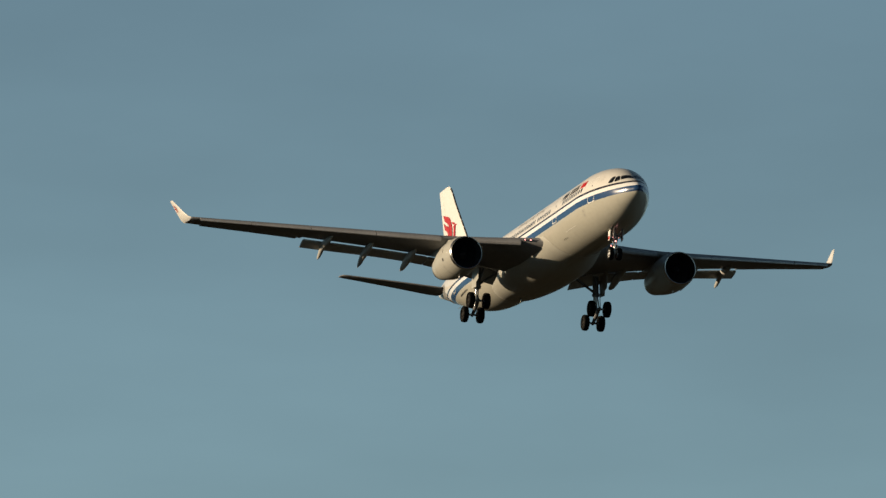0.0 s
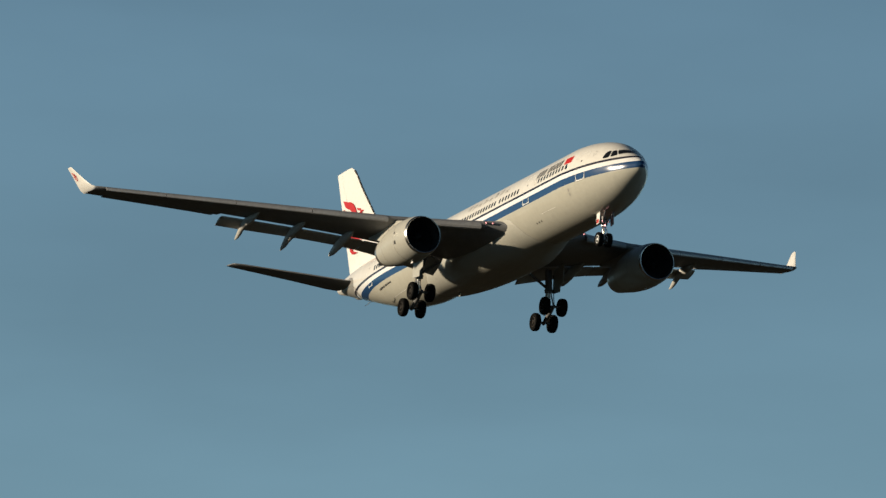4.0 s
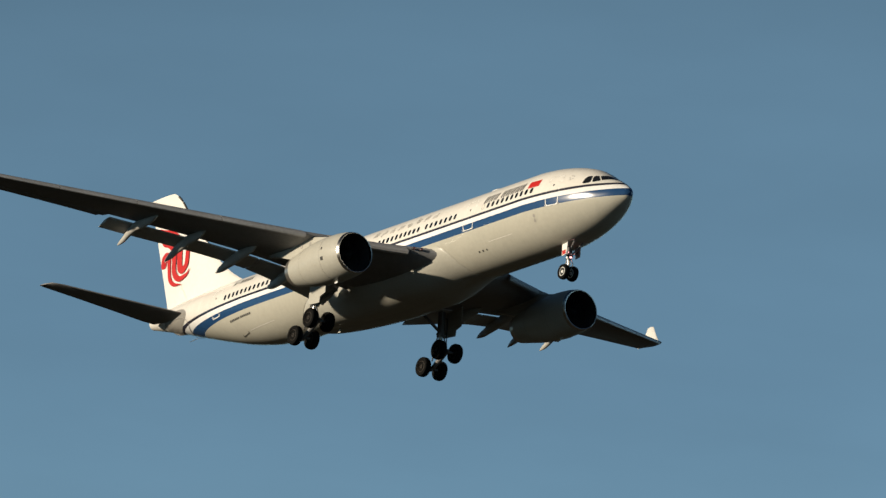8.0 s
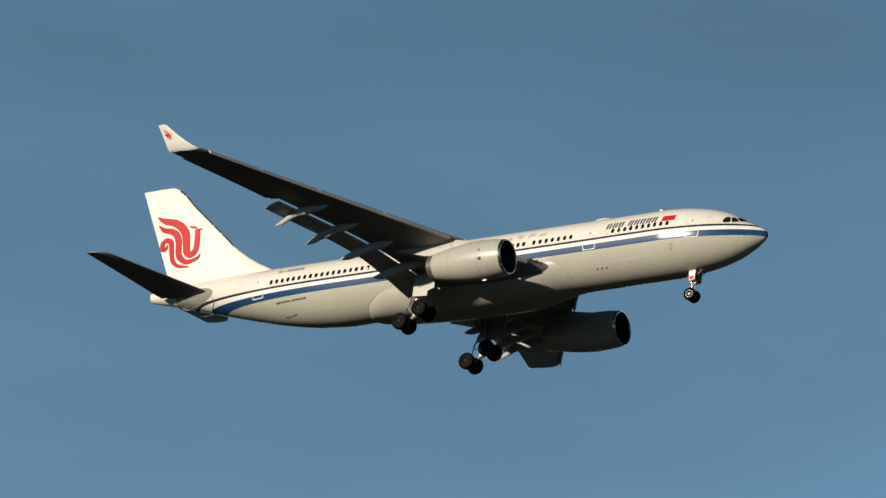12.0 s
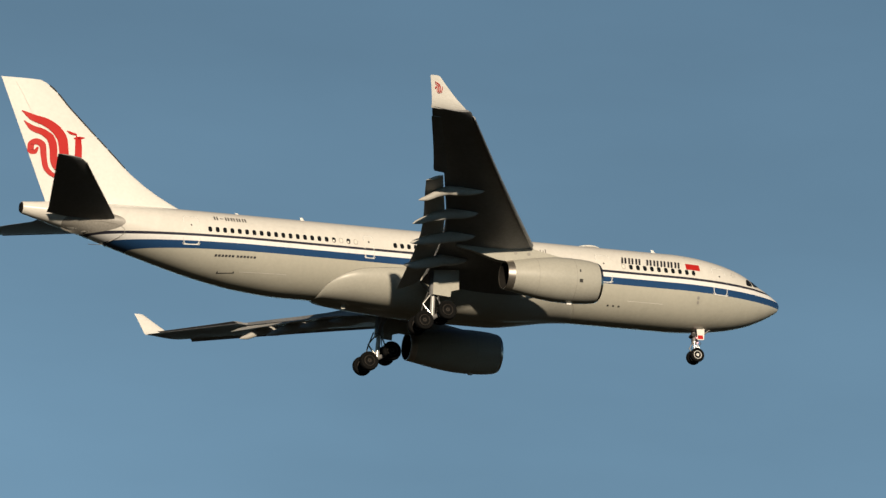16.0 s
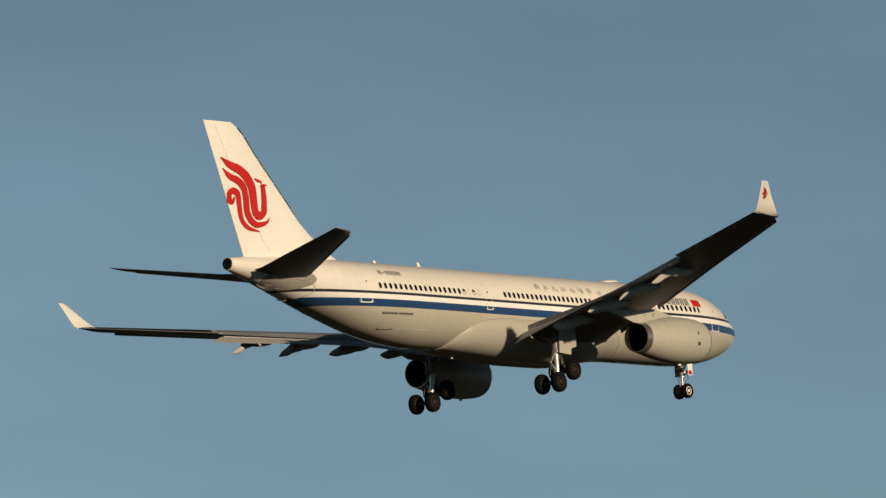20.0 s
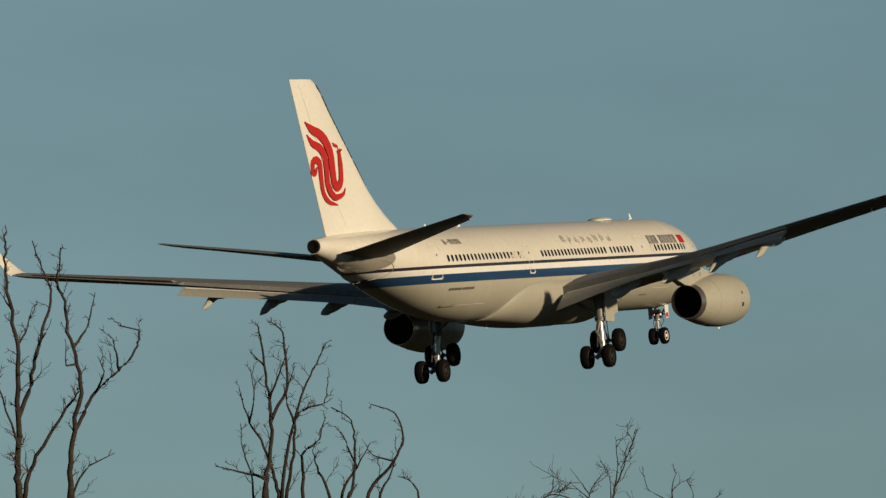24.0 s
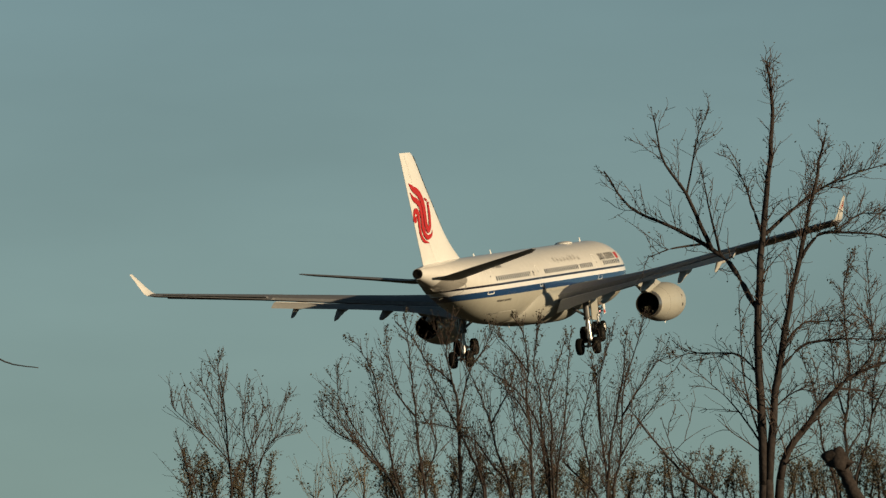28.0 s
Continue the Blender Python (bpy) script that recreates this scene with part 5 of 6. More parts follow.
tree('bare_tree', 22.648, 128, 'leafless tree with arching crooked branches',
     ((0.024,(-0.11,7.69),(-0.16,8.42),(-0.01,8.82),(0.4,9.16),(0.68,9.1),(0.92,8.75)),(0.024,(0.09,7.69),(0.08,8.01),(0.18,8.3),(0.43,8.58),(0.67,8.69)),(0.017,(0.07,8.02),(0.07,8.54)),(0.02,(0.21,7.69),(0.54,8.01),(0.91,8.24),(1.07,8.28)),(0.02,(-0.67,7.7),(-0.67,7.95),(-0.5,8.19),(-0.18,8.38)),(0.017,(-0.89,7.71),(-1.07,8.11),(-1.03,8.27)))
     + ((0.017,(-0.01,8.74),(0.19,8.98),(0.52,9.34)),), leaf=0, tw=0.7, fine=0.9, seed=18, reach=0.6)
tree('bare_tree', 21.806, 122, 'leafless leaning tree with a few hooked limbs',
     ((0.022,(-0.09,7.39),(0.03,7.77),(0.23,8.3),(0.47,8.57),(0.93,8.72)),(0.016,(0.38,8.51),(0.34,8.92),(0.41,9.13)),(0.013,(0.22,8.73),(-0.07,8.91)),(0.016,(0.03,7.73),(0.34,8.09),(0.61,8.03),(1.19,8.15)),(0.013,(0.07,7.75),(0.34,7.8),(0.59,7.99)),(0.013,(0.19,8.31),(-0.27,8.37)),(0.013,(0.47,8.57),(0.64,8.78),(0.59,8.99))), leaf=0, tw=0.5, fine=0.9, seed=19, reach=0.6)
tree('bare_tree', 22.686, 135, 'low tangle of leafless crooked branches',
     ((0.046,(-1.08,8.04),(-1.12,8.37),(-0.89,8.7)),(0.046,(-0.63,8.03),(-0.71,8.5),(-0.35,8.77),(0.19,8.85)),(0.039,(-0.99,8.14),(-0.53,8.5),(-0.09,8.4)),(0.046,(-0.18,8.02),(0.01,8.49),(0.28,8.76)),(0.046,(0.63,8.01),(0.55,8.39),(0.91,8.75),(1.27,8.83)),(0.039,(0.9,8.12),(1.36,8.38),(1.9,8.28)),(0.039,(1.53,8.0),(1.63,8.37),(1.99,8.46)))
     + ((0.039,(-0.45,8.03),(-0.18,8.31),(0.37,8.35),(0.77,8.3)),(0.033,(0.18,8.02),(0.41,8.3),(0.46,8.62)),(0.033,(1.08,8.0),(1.13,8.38),(1.0,8.61))), leaf=0, tw=1.0, seed=31, reach=0.45)
tree('lopped_tree', 18.025, 110, 'lopped tree, broken dark trunks with sparse green leaves',
     ((0.072,(0.42,4.95),(0.38,5.83),(0.4,6.59),(0.4,7.33)),(0.079,(-0.29,4.96),(-0.28,5.65),(-0.42,6.03),(-0.48,6.56)),(0.053,(-0.26,5.72),(-0.27,6.41),(-0.34,7.02)),(0.049,(-0.09,4.96),(-0.03,6.02),(-0.0,6.9)),(0.053,(0.25,4.95),(0.21,5.64),(0.28,6.55)),(0.039,(0.46,6.78),(0.5,7.28)),(0.026,(0.43,6.09),(0.7,6.43),(1.13,6.67)),(0.02,(0.44,5.67),(0.66,6.09),(0.88,6.2)))
     + ((0.023,(-0.48,6.53),(-0.59,6.62),(-0.76,6.65)),(0.02,(-0.33,6.41),(-0.64,6.87)),(0.02,(0.03,6.21),(0.21,6.52),(0.37,6.82)),(0.026,(0.46,6.82),(0.6,7.1)),(0.033,(-0.09,5.53),(0.07,5.22),(0.22,4.91)),(0.023,(-0.46,5.0),(-0.61,5.35),(-0.8,5.54))), leaf=2, tw=0.2, seed=8, reach=0.22, blunt=6, clumps=((-0.94, 6.75, 0.14, 10), (-0.45, 7.03, 0.15, 14), (0.26, 7.1, 0.17, 20), (0.58, 6.92, 0.15, 14), (0.91, 6.73, 0.08, 4), (1.13, 6.66, 0.08, 5), (-0.0, 6.56, 0.17, 12), (-0.12, 6.22, 0.21, 26), (-0.58, 5.99, 0.26, 60), (-0.94, 5.89, 0.26, 62), (-0.35, 6.11, 0.21, 40), (-1.07, 5.52, 0.29, 60), (-1.45, 5.22, 0.26, 56), (-0.59, 5.49, 0.25, 44), (-1.71, 5.08, 0.18, 30), (-0.13, 5.76, 0.21, 30), (0.58, 5.58, 0.14, 14), (0.37, 6.38, 0.13, 12), (-0.42, 5.14, 0.29, 50), (-0.99, 5.07, 0.26, 50), (0.15, 5.59, 0.21, 16), (-0.11, 5.14, 0.23, 26)))
tree('snapped_tree', 17.412, 108, 'thin snapped stem with a dangling tip',
     ((0.026,(-0.19,4.84),(-0.03,5.18),(0.16,5.51),(0.37,5.83),(0.5,5.66),(0.72,5.56),(1.04,5.51)),(0.024,(-0.12,4.84),(-0.04,5.06))), leaf=2, tw=0, seed=9, clumps=((-0.13, 5.18, 0.07, 5), (-0.25, 5.14, 0.04, 2), (-0.04, 4.97, 0.08, 5)))
tree('young_tree', 15.604, 150, 'small tree with thin branches and opening buds',
     ((0.022,(0.09,4.56),(0.04,5.66),(-0.02,6.42),(-0.1,6.9),(-0.07,7.16)),(0.011,(0.03,5.52),(-0.15,6.08),(-0.35,6.53),(-0.4,6.72)),(0.013,(0.01,5.25),(-0.29,5.68),(-0.87,6.19),(-0.96,6.33)),(0.014,(0.28,4.55),(0.43,5.45),(0.54,5.89),(0.82,6.27)),(0.01,(0.33,5.52),(0.32,5.97),(0.55,6.5)),(0.014,(0.48,4.59),(0.67,5.37),(0.92,5.68),(1.33,5.83)))
     + ((0.01,(0.67,5.37),(0.96,6.06),(1.13,6.45)),(0.013,(-0.5,4.6),(-0.71,5.26),(-0.87,5.81))), leaf=1, tw=1.4, up=1, seed=10, reach=0.8, fine=0.9)
tree('young_tree', 14.322, 165, 'slender budding tree with upright brown branches',
     ((0.035,(0.22,4.65),(0.17,5.21),(0.09,5.76),(0.06,6.31),(0.0,6.97),(-0.06,7.53),(-0.09,8.08),(-0.16,8.47)),(0.026,(-0.26,4.77),(-0.38,5.22),(-0.48,5.77),(-0.64,6.38),(-0.73,7.1),(-1.0,7.76),(-1.22,7.99)),(0.026,(-0.33,4.83),(-0.81,5.61),(-1.14,5.95),(-1.52,6.17),(-1.79,6.56),(-1.81,6.73)),(0.022,(-0.49,5.27),(-0.92,5.89),(-1.3,6.5),(-1.48,7.0),(-1.47,7.5)))
     + ((0.022,(-0.48,5.77),(-0.53,6.21),(-0.77,6.99),(-0.87,7.54)),(0.022,(0.08,5.21),(0.43,5.86),(0.32,6.42),(0.42,6.97)),(0.022,(0.06,6.42),(-0.35,6.98),(-0.45,7.53),(-0.53,8.09)),(0.022,(-0.69,5.44),(-1.03,5.78),(-1.46,6.45),(-1.68,6.84))), leaf=1, tw=1.7, fine=0.8, up=1, reach=0.78, seed=11)
tree('young_tree', 13.958, 168, 'slender budding tree with upright brown branches',
     ((0.045,(-0.17,4.7),(-0.16,5.48),(-0.18,6.27),(-0.24,7.06),(-0.52,7.4),(-0.8,7.63),(-1.01,8.02),(-1.4,8.42)),(0.031,(0.36,4.8),(0.23,5.47),(0.13,5.93),(-0.15,6.21)),(0.031,(0.31,4.8),(0.07,5.7),(-0.31,6.49),(-0.58,7.06),(-0.85,7.63)),(0.031,(0.84,4.79),(0.58,5.81),(0.42,6.48),(0.21,7.05),(-0.04,7.61)))
     + ((0.027,(0.9,4.79),(0.46,5.58),(0.13,6.04),(-0.09,6.21),(-0.65,6.39),(-1.04,6.45)),(0.022,(-0.17,6.49),(0.04,7.39),(0.39,7.94),(0.51,8.39)),(0.022,(-0.23,7.06),(-0.4,7.85),(-0.28,8.41)),(0.022,(0.45,6.37),(0.82,7.04),(1.0,7.6))), leaf=1, tw=1.7, fine=0.8, up=1, reach=0.78, seed=12)
tree('young_tree', 13.479, 166, 'slender budding tree with upright brown branches',
     ((0.036,(-0.15,4.63),(-0.15,5.52),(-0.16,6.19),(-0.22,6.86),(-0.18,7.41),(-0.28,8.08),(-0.49,8.42)),(0.031,(0.22,4.74),(0.18,5.52),(0.02,6.19),(-0.24,6.75),(-0.57,7.08),(-0.9,7.31),(-1.17,7.54)),(0.031,(0.28,4.74),(0.24,5.74),(0.25,6.4),(0.22,6.85),(0.38,7.4),(0.61,8.06)),(0.027,(0.19,4.85),(0.07,5.85),(0.04,6.85),(-0.07,7.41),(0.0,8.07),(0.06,8.41)))
     + ((0.027,(0.33,4.96),(0.4,5.73),(0.53,6.4),(0.6,7.4),(0.67,8.06)),(0.022,(-0.16,6.41),(-0.41,6.75),(-0.63,6.97),(-0.67,7.53)),(0.022,(-0.26,5.75),(-0.47,6.31),(-0.52,6.86)),(0.022,(-0.18,7.3),(-0.5,7.75),(-0.77,8.09))), leaf=1, tw=1.7, fine=0.8, up=1, reach=0.78, seed=13)
tree('young_tree', 13.020, 167, 'slender budding tree with upright brown branches',
     ((0.031,(0.05,4.63),(-0.04,5.52),(-0.14,6.41),(-0.18,7.09),(-0.28,7.65)),(0.031,(-0.0,4.74),(0.07,5.74),(0.22,6.52),(0.38,7.41),(0.45,8.19)),(0.027,(0.11,4.74),(0.3,5.85),(0.34,6.85),(0.67,7.96),(0.79,8.41)),(0.027,(-0.17,4.74),(-0.5,5.19),(-0.82,5.53),(-0.99,5.76)),(0.027,(-0.39,4.63),(-0.33,5.3),(-0.48,6.2),(-0.35,6.87),(-0.12,7.53)))
     + ((0.022,(0.31,6.41),(0.65,6.96),(1.05,7.51),(1.34,7.64)),(0.022,(-0.01,6.3),(-0.1,7.31),(0.17,8.09)),(0.022,(0.3,5.74),(0.75,6.4),(1.21,6.95))), leaf=1, tw=1.7, fine=0.8, up=1, reach=0.78, seed=20)
tree('thicket', 12.465, 178, 'low thicket of dense fine brown twigs',
     ((0.039,(-1.31,4.75),(-1.24,5.21),(-1.14,5.68)),(0.026,(-1.04,4.75),(-0.92,5.17),(-0.76,5.6)),(0.026,(-0.78,4.74),(-0.84,5.16),(-0.92,5.59)),(0.026,(-0.52,4.74),(-0.52,5.33),(-0.52,5.93)),(0.039,(-0.34,4.73),(-0.39,5.33),(-0.47,5.94)),(0.033,(-0.17,4.73),(-0.07,5.28),(0.1,5.83)),(0.039,(-0.03,4.73),(-0.12,5.15),(-0.24,5.57)),(0.026,(0.16,4.73),(0.29,5.32),(0.48,5.9)))
     + ((0.026,(0.32,4.72),(0.44,5.29),(0.63,5.86)),(0.039,(0.48,4.72),(0.5,5.09),(0.52,5.47)),(0.026,(0.71,4.72),(0.84,5.3),(1.03,5.86)),(0.033,(0.98,4.71),(0.94,5.1),(0.88,5.5)),(0.033,(1.17,4.71),(1.12,5.09),(1.04,5.47)),(0.039,(1.35,4.7),(1.23,5.17),(1.06,5.64))), leaf=1, tw=2.8, fine=0.6, seed=16, reach=0.55)
tree('thicket', 11.395, 176, 'low thicket of dense brown twigs',
     ((0.032,(-1.24,4.66),(-1.15,5.1),(-1.02,5.54)),(0.039,(-1.05,4.65),(-1.13,5.29),(-1.25,5.93)),(0.026,(-0.91,4.65),(-0.92,5.1),(-0.96,5.56)),(0.032,(-0.78,4.65),(-0.71,5.08),(-0.62,5.53)),(0.039,(-0.58,4.65),(-0.66,5.15),(-0.81,5.66)),(0.039,(-0.42,4.64),(-0.47,5.08),(-0.54,5.53)),(0.026,(-0.24,4.64),(-0.28,5.06),(-0.33,5.5)),(0.039,(-0.11,4.64),(-0.16,5.18),(-0.24,5.72)))
     + ((0.032,(-0.01,4.64),(0.04,5.23),(0.1,5.82)),(0.039,(0.1,4.63),(0.21,5.27),(0.37,5.9)),(0.026,(0.3,4.63),(0.39,5.14),(0.53,5.67)),(0.039,(0.45,4.63),(0.52,5.11),(0.6,5.59)),(0.039,(0.66,4.62),(0.64,5.26),(0.61,5.9)),(0.039,(0.82,4.62),(0.73,5.17),(0.6,5.73)),(0.039,(1.01,4.62),(0.93,5.12),(0.8,5.64)),(0.026,(1.13,4.61),(1.12,5.07),(1.08,5.53)))
     + ((0.039,(1.24,4.61),(1.34,5.2),(1.48,5.79)),), leaf=1, tw=3.2, fine=0.6, seed=21, reach=0.6)
tree('thicket', 13.881, 186, 'low thicket of fine twigs behind slender trees',
     ((0.041,(-1.99,4.98),(-2.07,5.45),(-2.2,5.93)),(0.041,(-1.81,4.98),(-1.9,5.32),(-2.06,5.65)),(0.034,(-1.61,4.97),(-1.73,5.4),(-1.89,5.82)),(0.027,(-1.34,4.97),(-1.31,5.47),(-1.28,5.95)),(0.041,(-0.95,4.96),(-1.02,5.49),(-1.12,6.02)),(0.027,(-0.64,4.96),(-0.6,5.5),(-0.56,6.04)),(0.034,(-0.23,4.95),(-0.12,5.5),(0.03,6.04)),(0.041,(0.06,4.95),(0.08,5.36),(0.11,5.76)))
     + ((0.041,(0.43,4.94),(0.45,5.45),(0.5,5.96)),(0.041,(0.65,4.93),(0.71,5.47),(0.81,6.0)),(0.034,(0.84,4.93),(0.9,5.43),(0.98,5.94)),(0.034,(1.21,4.93),(1.32,5.36),(1.5,5.79)),(0.027,(1.46,4.92),(1.52,5.27),(1.6,5.6)),(0.034,(1.66,4.92),(1.67,5.39),(1.68,5.87)),(0.027,(2.01,4.91),(2.14,5.39),(2.34,5.86)),(0.034,(2.31,4.91),(2.28,5.42),(2.23,5.94)))
     + ((0.041,(2.59,4.9),(2.49,5.2),(2.33,5.5)),(0.041,(2.9,4.9),(2.86,5.22),(2.8,5.53)),(0.027,(3.16,4.89),(3.26,5.31),(3.38,5.73))), leaf=1, tw=5.0, fine=0.65, seed=24, reach=0.6)
tree('thicket', 15.757, 182, 'low thicket of budding twigs',
     ((0.027,(-0.37,4.99),(-0.24,5.57),(-0.06,6.14)),(0.04,(-0.2,4.98),(-0.29,5.62),(-0.41,6.24)),(0.033,(-0.04,4.98),(-0.03,5.44),(-0.05,5.92)),(0.033,(0.17,4.98),(0.27,5.46),(0.42,5.94)),(0.033,(0.31,4.97),(0.2,5.55),(0.03,6.13)),(0.04,(0.53,4.97),(0.65,5.48),(0.81,5.99)),(0.027,(0.69,4.97),(0.82,5.54),(1.01,6.11)),(0.027,(0.88,4.96),(0.79,5.38),(0.65,5.81)))
     + ((0.04,(1.08,4.96),(1.08,5.41),(1.09,5.87)),(0.04,(1.3,4.96),(1.38,5.54),(1.51,6.12))), leaf=1, tw=3.5, fine=0.65, seed=25, reach=0.5)
tree('large_tree', 11.949, 100, 'large spreading tree, thick dark limbs, few buds',
     ((0.047, (-0.02, 3.69), (-0.04, 5.76), (0.08, 7.1), (0.17, 8.1), (0.11, 8.69)), (0.043, (0.05, 3.75), (0.23, 5.29), (0.45, 6.35), (0.62, 7.09), (0.78, 7.77)), (0.04, (0.17, 3.75), (0.52, 4.41), (0.93, 4.87), (1.13, 5), (1.73, 5.2)),
      (0.031, (-0.05, 5.66), (-0.48, 6.44), (-0.98, 6.75), (-1.54, 7.03), (-1.85, 7.47)), (0.024, (-0.57, 6.51), (-0.87, 7.15), (-1.15, 7.59), (-1.24, 8.09)), (0.021, (0.09, 6.59), (0.57, 7.09), (0.97, 7.31), (1.5, 7.47)),
      (0.02, (0.52, 6.38), (0.76, 6.65), (1.33, 6.62), (1.69, 6.46)))
     + ((0.012, (-0.86, 7.18), (-0.77, 7.68), (-0.57, 8.21)), (0.013, (-0.71, 6.59), (-1.11, 6.48), (-1.35, 6.39)), (0.015, (-0.43, 6.44), (-0.6, 6.98), (-0.69, 7.45)),
      (0.017, (0.01, 6.56), (-0.1, 7.03), (-0.16, 7.23), (-0.37, 7.61)), (0.013, (0.83, 6.78), (1.23, 6.91), (1.49, 6.88)),
      (0.017, (0.27, 5.42), (0.54, 5.61), (1.01, 5.61)), (0.017, (0.23, 5.08), (0.54, 5.35), (1, 5.39), (1.46, 5.36)),
      (0.013, (0.13, 4.62), (0.46, 4.83), (0.79, 4.71)), (0.015, (0.99, 4.8), (1.19, 4.8), (1.44, 4.59)), (0.013, (1.13, 5), (1.32, 5.3), (1.29, 5.6), (1.25, 6.27)),
      (0.013, (-0.07, 5.06), (-0.37, 5.26), (-0.84, 5.27), (-1.14, 5.14)), (0.012, (-0.09, 4.19), (-0.35, 4.63), (-0.81, 5.07)), (0.012, (-0.14, 4.22), (-0.24, 5.03), (-0.27, 6.03))), leaf=1, tw=1.35, seed=14, reach=0.6, fine=0.75)
tree('young_tree', 11.42, 150, 'dense budding tree with upright crooked branches',
     ((0.035, (0.1, 4.5), (0.05, 5.6), (0.15, 6.7), (0.05, 7.9), (0.2, 8.7)), (0.028, (0.2, 4.6), (0.45, 5.5), (0.6, 6.6), (0.95, 7.6)), (0.028, (-0.1, 4.5), (-0.35, 5.3), (-0.45, 6.2), (-0.75, 7.1)),
      (0.022, (0.1, 5.9), (-0.15, 6.7), (-0.2, 7.6)), (0.022, (0.5, 6.0), (0.85, 6.5), (1.2, 6.7)), (0.02, (0.08, 5.3), (0.4, 5.9), (0.3, 6.9))), leaf=1, tw=1.8, fine=0.9, reach=0.6, seed=31)
tree('young_tree', 12.542, 112, 'leaning thin tree with few twigs',
     ((0.027,(0.56,3.64),(0.1,4.09),(-0.29,4.54),(-0.64,5.0)),(0.015,(0.23,3.94),(-0.06,4.4),(-0.2,4.85))), leaf=1, tw=0.4, seed=15)
tree('thicket', 15.145, 185, 'low thicket with budding twigs',
     ((0.04,(0.86,5.05),(0.99,5.42),(1.14,5.68)),(0.04,(1.48,5.04),(1.55,5.41),(1.49,5.72)),(0.04,(0.49,5.05),(0.44,5.24),(0.37,5.4))), leaf=1, tw=3.5, fine=0.8, up=1, seed=22)
tree('stump_tree', 11.414, 105, 'dark pollarded stump with a knobbly head',
     ((0.093,(0.17,3.48),(0.04,3.84),(-0.08,4.11)),), leaf=0, tw=0, seed=23, blunt=1, knob=1)
tree('stump_tree', 19.989, 120, 'cut stumps of thin dark stems',
     ((0.026,(-0.0,5.74),(0.0,5.96)),(0.022,(0.12,5.74),(0.13,5.91)),(0.018,(0.42,5.73),(0.4,5.84)),(0.018,(0.88,5.72),(0.87,5.81)),(0.022,(-1.29,5.45),(-1.14,5.85))), leaf=0, tw=0, seed=17, blunt=9)

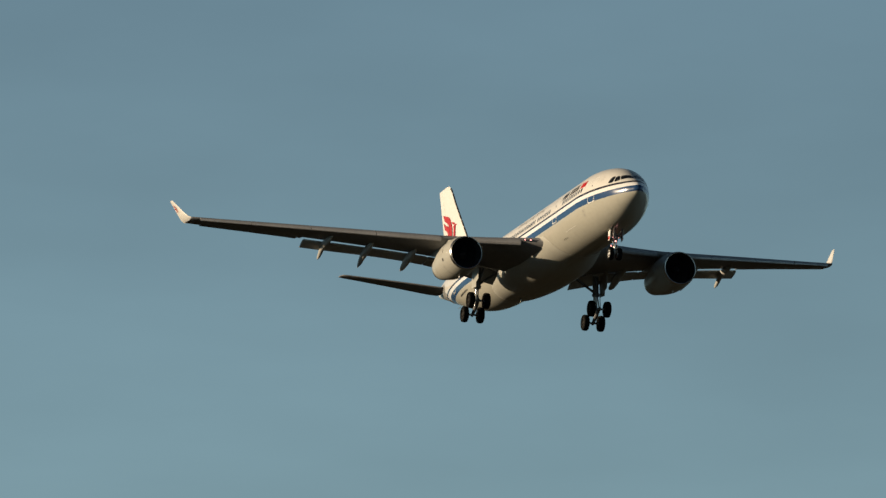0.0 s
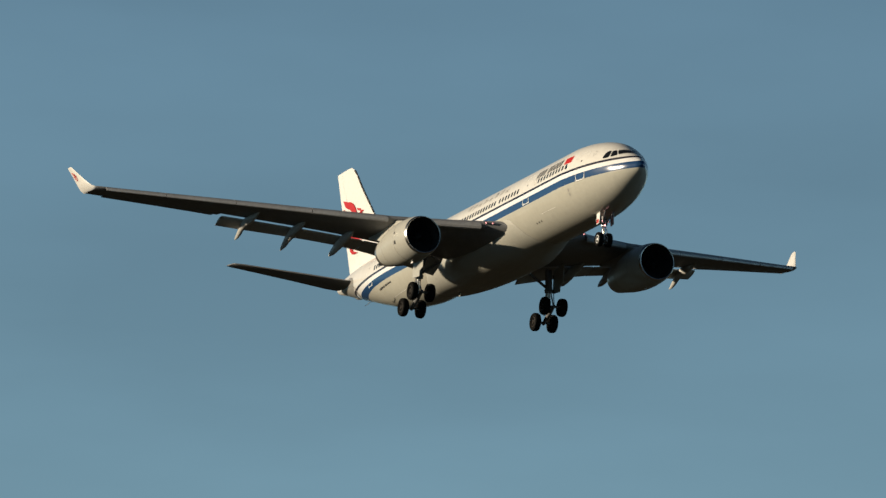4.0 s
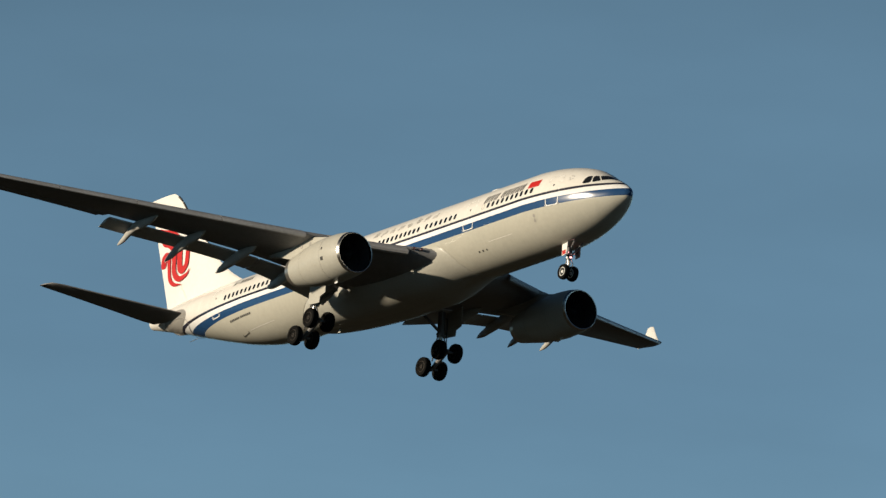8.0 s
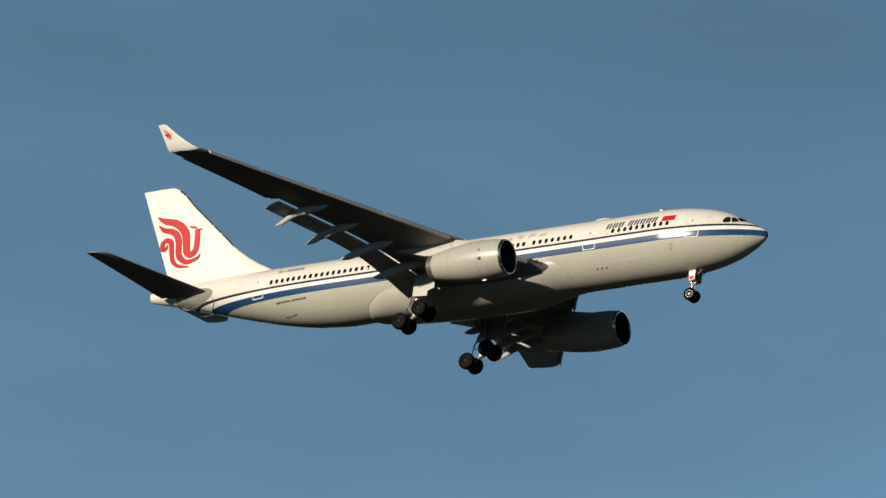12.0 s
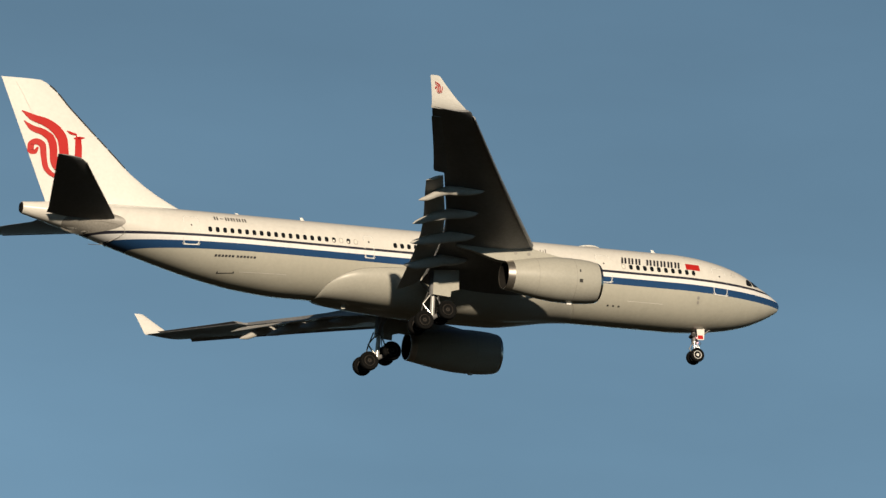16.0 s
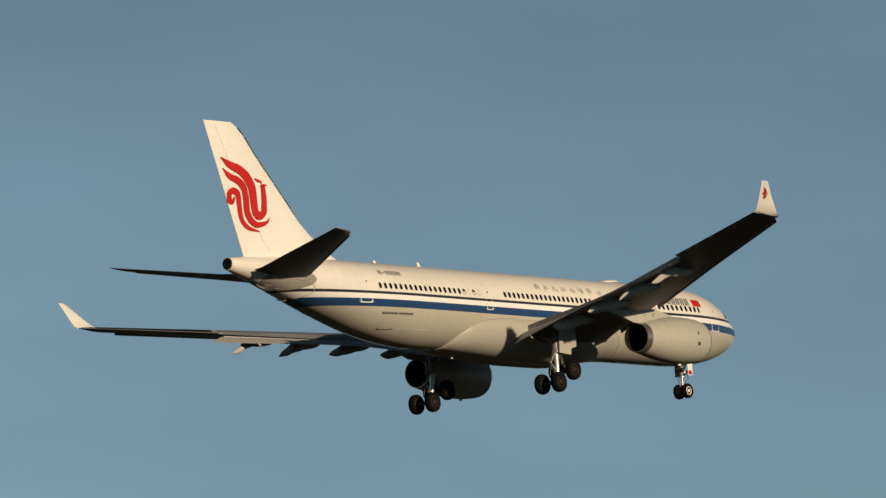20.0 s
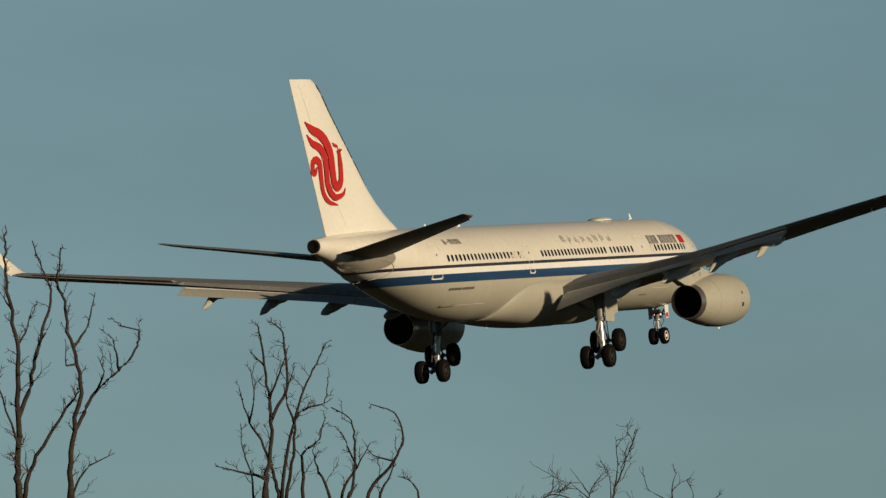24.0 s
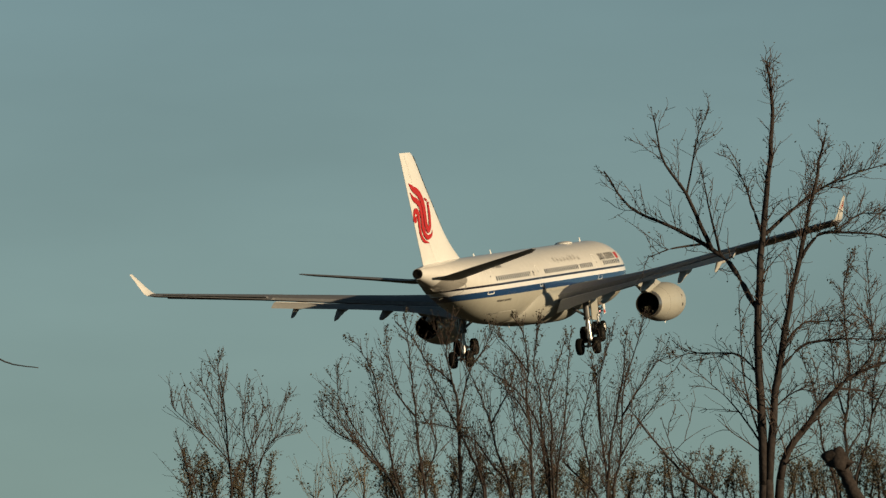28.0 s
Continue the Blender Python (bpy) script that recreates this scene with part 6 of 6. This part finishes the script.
# ---- the flight ----
FLIGHT = (
    (0, -687.82, 212.693, 86.486, -2.026, -4.943, -0.186), (0.25, -677.463, 213.165, 85.951, -2.026, -4.943, -0.186), (0.5, -666.127, 213.186, 85.931, -2.026, -4.943, -0.186),
    (0.75, -654.305, 212.885, 86.052, -2.026, -4.943, -0.186), (1, -642.472, 212.451, 85.983, -2.026, -4.943, -0.186), (1.25, -631.558, 212.252, 85.094, -2.027, -4.942, -0.19),
    (1.5, -620.566, 212.289, 84.185, -2.029, -4.941, -0.195), (1.75, -608.65, 212.778, 84.122, -2.031, -4.94, -0.199), (2, -596.414, 213.363, 83.89, -2.032, -4.94, -0.204),
    (2.25, -583.039, 213.336, 82.397, -2.034, -4.939, -0.209), (2.5, -571.989, 213.999, 80.964, -2.036, -4.938, -0.213), (2.75, -566.918, 216.558, 80.597, -2.037, -4.937, -0.218),
    (3, -566.341, 220.9, 81.08, -2.039, -4.937, -0.222), (3.25, -571.57, 227.989, 82.818, -2.04, -4.936, -0.227), (3.5, -577.83, 235.8, 84.979, -2.042, -4.935, -0.231),
    (3.75, -579.312, 241.774, 86.618, -2.044, -4.934, -0.236), (4, -580.674, 247.901, 88.443, -2.045, -4.933, -0.241), (4.25, -585.498, 255.813, 91.013, -2.047, -4.933, -0.245),
    (4.5, -591.03, 264.418, 93.917, -2.048, -4.932, -0.25), (4.75, -596.024, 273.18, 96.968, -2.05, -4.931, -0.254), (5, -599.627, 281.843, 99.997, -2.052, -4.93, -0.259),
    (5.25, -599.877, 289.723, 102.611, -2.053, -4.93, -0.263), (5.5, -598.963, 297.347, 105.218, -2.055, -4.929, -0.268), (5.75, -599.416, 305.363, 108.325, -2.057, -4.928, -0.272),
    (6, -598.178, 313.01, 111.31, -2.058, -4.927, -0.277), (6.25, -593.689, 320.113, 113.835, -2.077, -4.928, -0.279), (6.5, -584.674, 325.346, 115.505, -2.097, -4.928, -0.281),
    (6.75, -567.924, 326.476, 115.497, -2.116, -4.928, -0.282), (7, -548.589, 325.793, 114.724, -2.135, -4.929, -0.284), (7.25, -531.345, 325.436, 114.025, -2.154, -4.929, -0.286),
    (7.5, -513.811, 324.773, 113.301, -2.173, -4.93, -0.288), (7.75, -494.547, 323.354, 112.685, -2.193, -4.93, -0.289), (8, -475.422, 322.565, 112.056, -2.212, -4.931, -0.291),
    (8.25, -456.841, 323.296, 111.128, -2.231, -4.931, -0.293), (8.5, -441.556, 326.659, 110.759, -2.25, -4.931, -0.295), (8.75, -433.189, 335.059, 111.91, -2.269, -4.932, -0.296),
    (9, -428.859, 346.686, 114.136, -2.289, -4.932, -0.298), (9.25, -427.61, 360.364, 117.253, -2.268, -4.919, -0.251), (9.5, -427.221, 375.57, 121.175, -2.248, -4.906, -0.205),
    (9.75, -424.533, 390.685, 125.804, -2.227, -4.893, -0.158), (10, -421.337, 406.472, 130.903, -2.206, -4.88, -0.111), (10.25, -418.686, 423.528, 136.257, -2.186, -4.867, -0.064),
    (10.5, -414.981, 441.261, 141.754, -2.165, -4.854, -0.017), (10.75, -408.922, 458.862, 147.081, -2.145, -4.841, 0.029), (11, -400.873, 477.217, 152.566, -2.124, -4.828, 0.076),
    (11.25, -390.686, 496.606, 158.477, -2.104, -4.815, 0.123), (11.5, -378.499, 517.422, 164.608, -2.083, -4.802, 0.17), (11.75, -364.198, 540.418, 170.793, -2.129, -4.77, 0.078),
    (12, -347.517, 564.854, 177.122, -2.175, -4.737, -0.014), (12.25, -329.731, 592.124, 184.208, -2.222, -4.704, -0.105), (12.5, -305.867, 616.402, 190.03, -2.268, -4.672, -0.197),
    (12.75, -270.456, 628.629, 191.803, -2.334, -4.659, -0.302), (13, -231.208, 635.626, 192.166, -2.401, -4.646, -0.407), (13.25, -193.173, 643.551, 193.249, -2.467, -4.633, -0.512),
    (13.5, -154.181, 648.968, 193.944, -2.534, -4.62, -0.617), (13.75, -114.106, 649.849, 193.673, -2.6, -4.608, -0.721), (14, -73.343, 647.71, 192.893, -2.667, -4.595, -0.826),
    (14.25, -30.878, 644.591, 192.329, -2.733, -4.583, -0.931), (14.5, 10.076, 636.775, 190.697, -2.8, -4.571, -1.036), (14.75, 45.04, 621.85, 186.461, -2.722, -4.616, -0.884),
    (15, 77.111, 604.395, 181.871, -2.645, -4.662, -0.732), (15.25, 109.049, 588.285, 179.681, -2.567, -4.708, -0.579), (15.5, 140.089, 572.638, 177.586, -2.49, -4.754, -0.427),
    (15.75, 170.626, 557.434, 173.72, -2.412, -4.8, -0.275), (16, 199.847, 541.962, 169.119, -2.335, -4.847, -0.123), (16.25, 226.689, 524.989, 163.902, -2.224, -4.877, -0.085),
    (16.5, 251.557, 508.393, 158.556, -2.112, -4.907, -0.047), (16.75, 274.56, 493.946, 153.742, -2.001, -4.937, -0.008), (17, 296.08, 480.216, 148.808, -1.89, -4.967, 0.03),
    (17.25, 316.248, 465.76, 143.04, -1.908, -4.974, 0.041), (17.5, 334.79, 451.884, 137.324, -1.927, -4.982, 0.052), (17.75, 351.28, 439.777, 132.377, -1.945, -4.989, 0.064),
    (18, 366.706, 428.26, 127.831, -1.964, -4.997, 0.075), (18.25, 381.957, 416.054, 123.548, -1.982, -5.004, 0.086), (18.5, 396.21, 404.21, 119.499, -2.001, -5.012, 0.097),
    (18.75, 408.99, 393.696, 115.639, -2.019, -5.019, 0.109), (19, 420.449, 383.685, 111.966, -2.038, -5.027, 0.12), (19.25, 430.125, 373.657, 108.597, -2.056, -5.033, 0.131),
    (19.5, 439.032, 363.715, 105.135, -2.075, -5.042, 0.143), (19.75, 448.32, 353.446, 100.905, -2.093, -5.055, 0.154), (20, 457.023, 343.456, 96.816, -2.112, -5.073, 0.165),
    (20.25, 464.677, 334.759, 93.862, -2.117, -5.091, 0.17), (20.5, 471.54, 326.22, 91.223, -2.122, -5.114, 0.175), (20.75, 477.674, 316.804, 88.499, -2.126, -5.143, 0.18),
    (21, 483.186, 307.408, 85.509, -2.131, -5.174, 0.185), (21.25, 489.77, 299.527, 81.889, -2.136, -5.208, 0.19), (21.5, 492.904, 290.25, 77.713, -2.141, -5.244, 0.195),
    (21.75, 485.914, 276.001, 72.909, -2.146, -5.279, 0.2), (22, 476.213, 261.305, 68.171, -2.151, -5.313, 0.205), (22.25, 470.314, 249.417, 63.971, -2.156, -5.344, 0.21),
    (22.5, 465.334, 238.698, 60.09, -2.161, -5.373, 0.215), (22.75, 460.902, 228.959, 56.59, -2.166, -5.396, 0.22), (23, 455.775, 219.466, 53.242, -2.171, -5.414, 0.225),
    (23.25, 445.273, 208.296, 49.521, -2.178, -5.43, 0.262), (23.5, 439.14, 199.19, 46.508, -2.18, -5.428, 0.235), (23.75, 449.507, 195.998, 45.279, -2.116, -5.377, 0.011),
    (24, 465.232, 194.687, 44.597, -2.137, -5.319, -0.274), (24.25, 478.029, 192.947, 43.807, -2.439, -5.282, -0.523), (24.5, 490.842, 191.225, 43.032, -2.834, -5.265, -0.75),
    (24.75, 504.022, 189.047, 42.106, -3.201, -5.292, -0.929), (25, 517.028, 186.724, 41.205, -3.529, -5.32, -1.081), (25.25, 529.107, 184.54, 40.362, -3.761, -5.321, -1.218),
    (25.5, 541.243, 182.392, 39.54, -3.905, -5.296, -1.343), (25.75, 554.636, 180.235, 38.745, -3.924, -5.226, -1.473), (26, 567.94, 178.083, 37.932, -3.894, -5.143, -1.59),
    (26.25, 579.769, 175.98, 37.13, -3.871, -5.075, -1.673), (26.5, 591.526, 173.915, 36.354, -3.876, -4.994, -1.763), (26.75, 604.491, 171.775, 35.591, -3.959, -4.868, -1.917),
    (27, 617.675, 169.671, 34.852, -4.071, -4.734, -2.075), (27.25, 630.372, 167.822, 34.163, -4.184, -4.606, -2.192), (27.5, 643.005, 165.981, 33.497, -4.274, -4.517, -2.276),
    (27.75, 655.72, 163.976, 32.825, -4.315, -4.491, -2.323), (28, 668.659, 161.614, 32.1, -4.284, -4.555, -2.328),
)


def motions():
    walk(airliner, [(t, pose(x, y, z, rx, ry, rz)) for t, x, y, z, rx, ry, rz in FLIGHT])


motions()
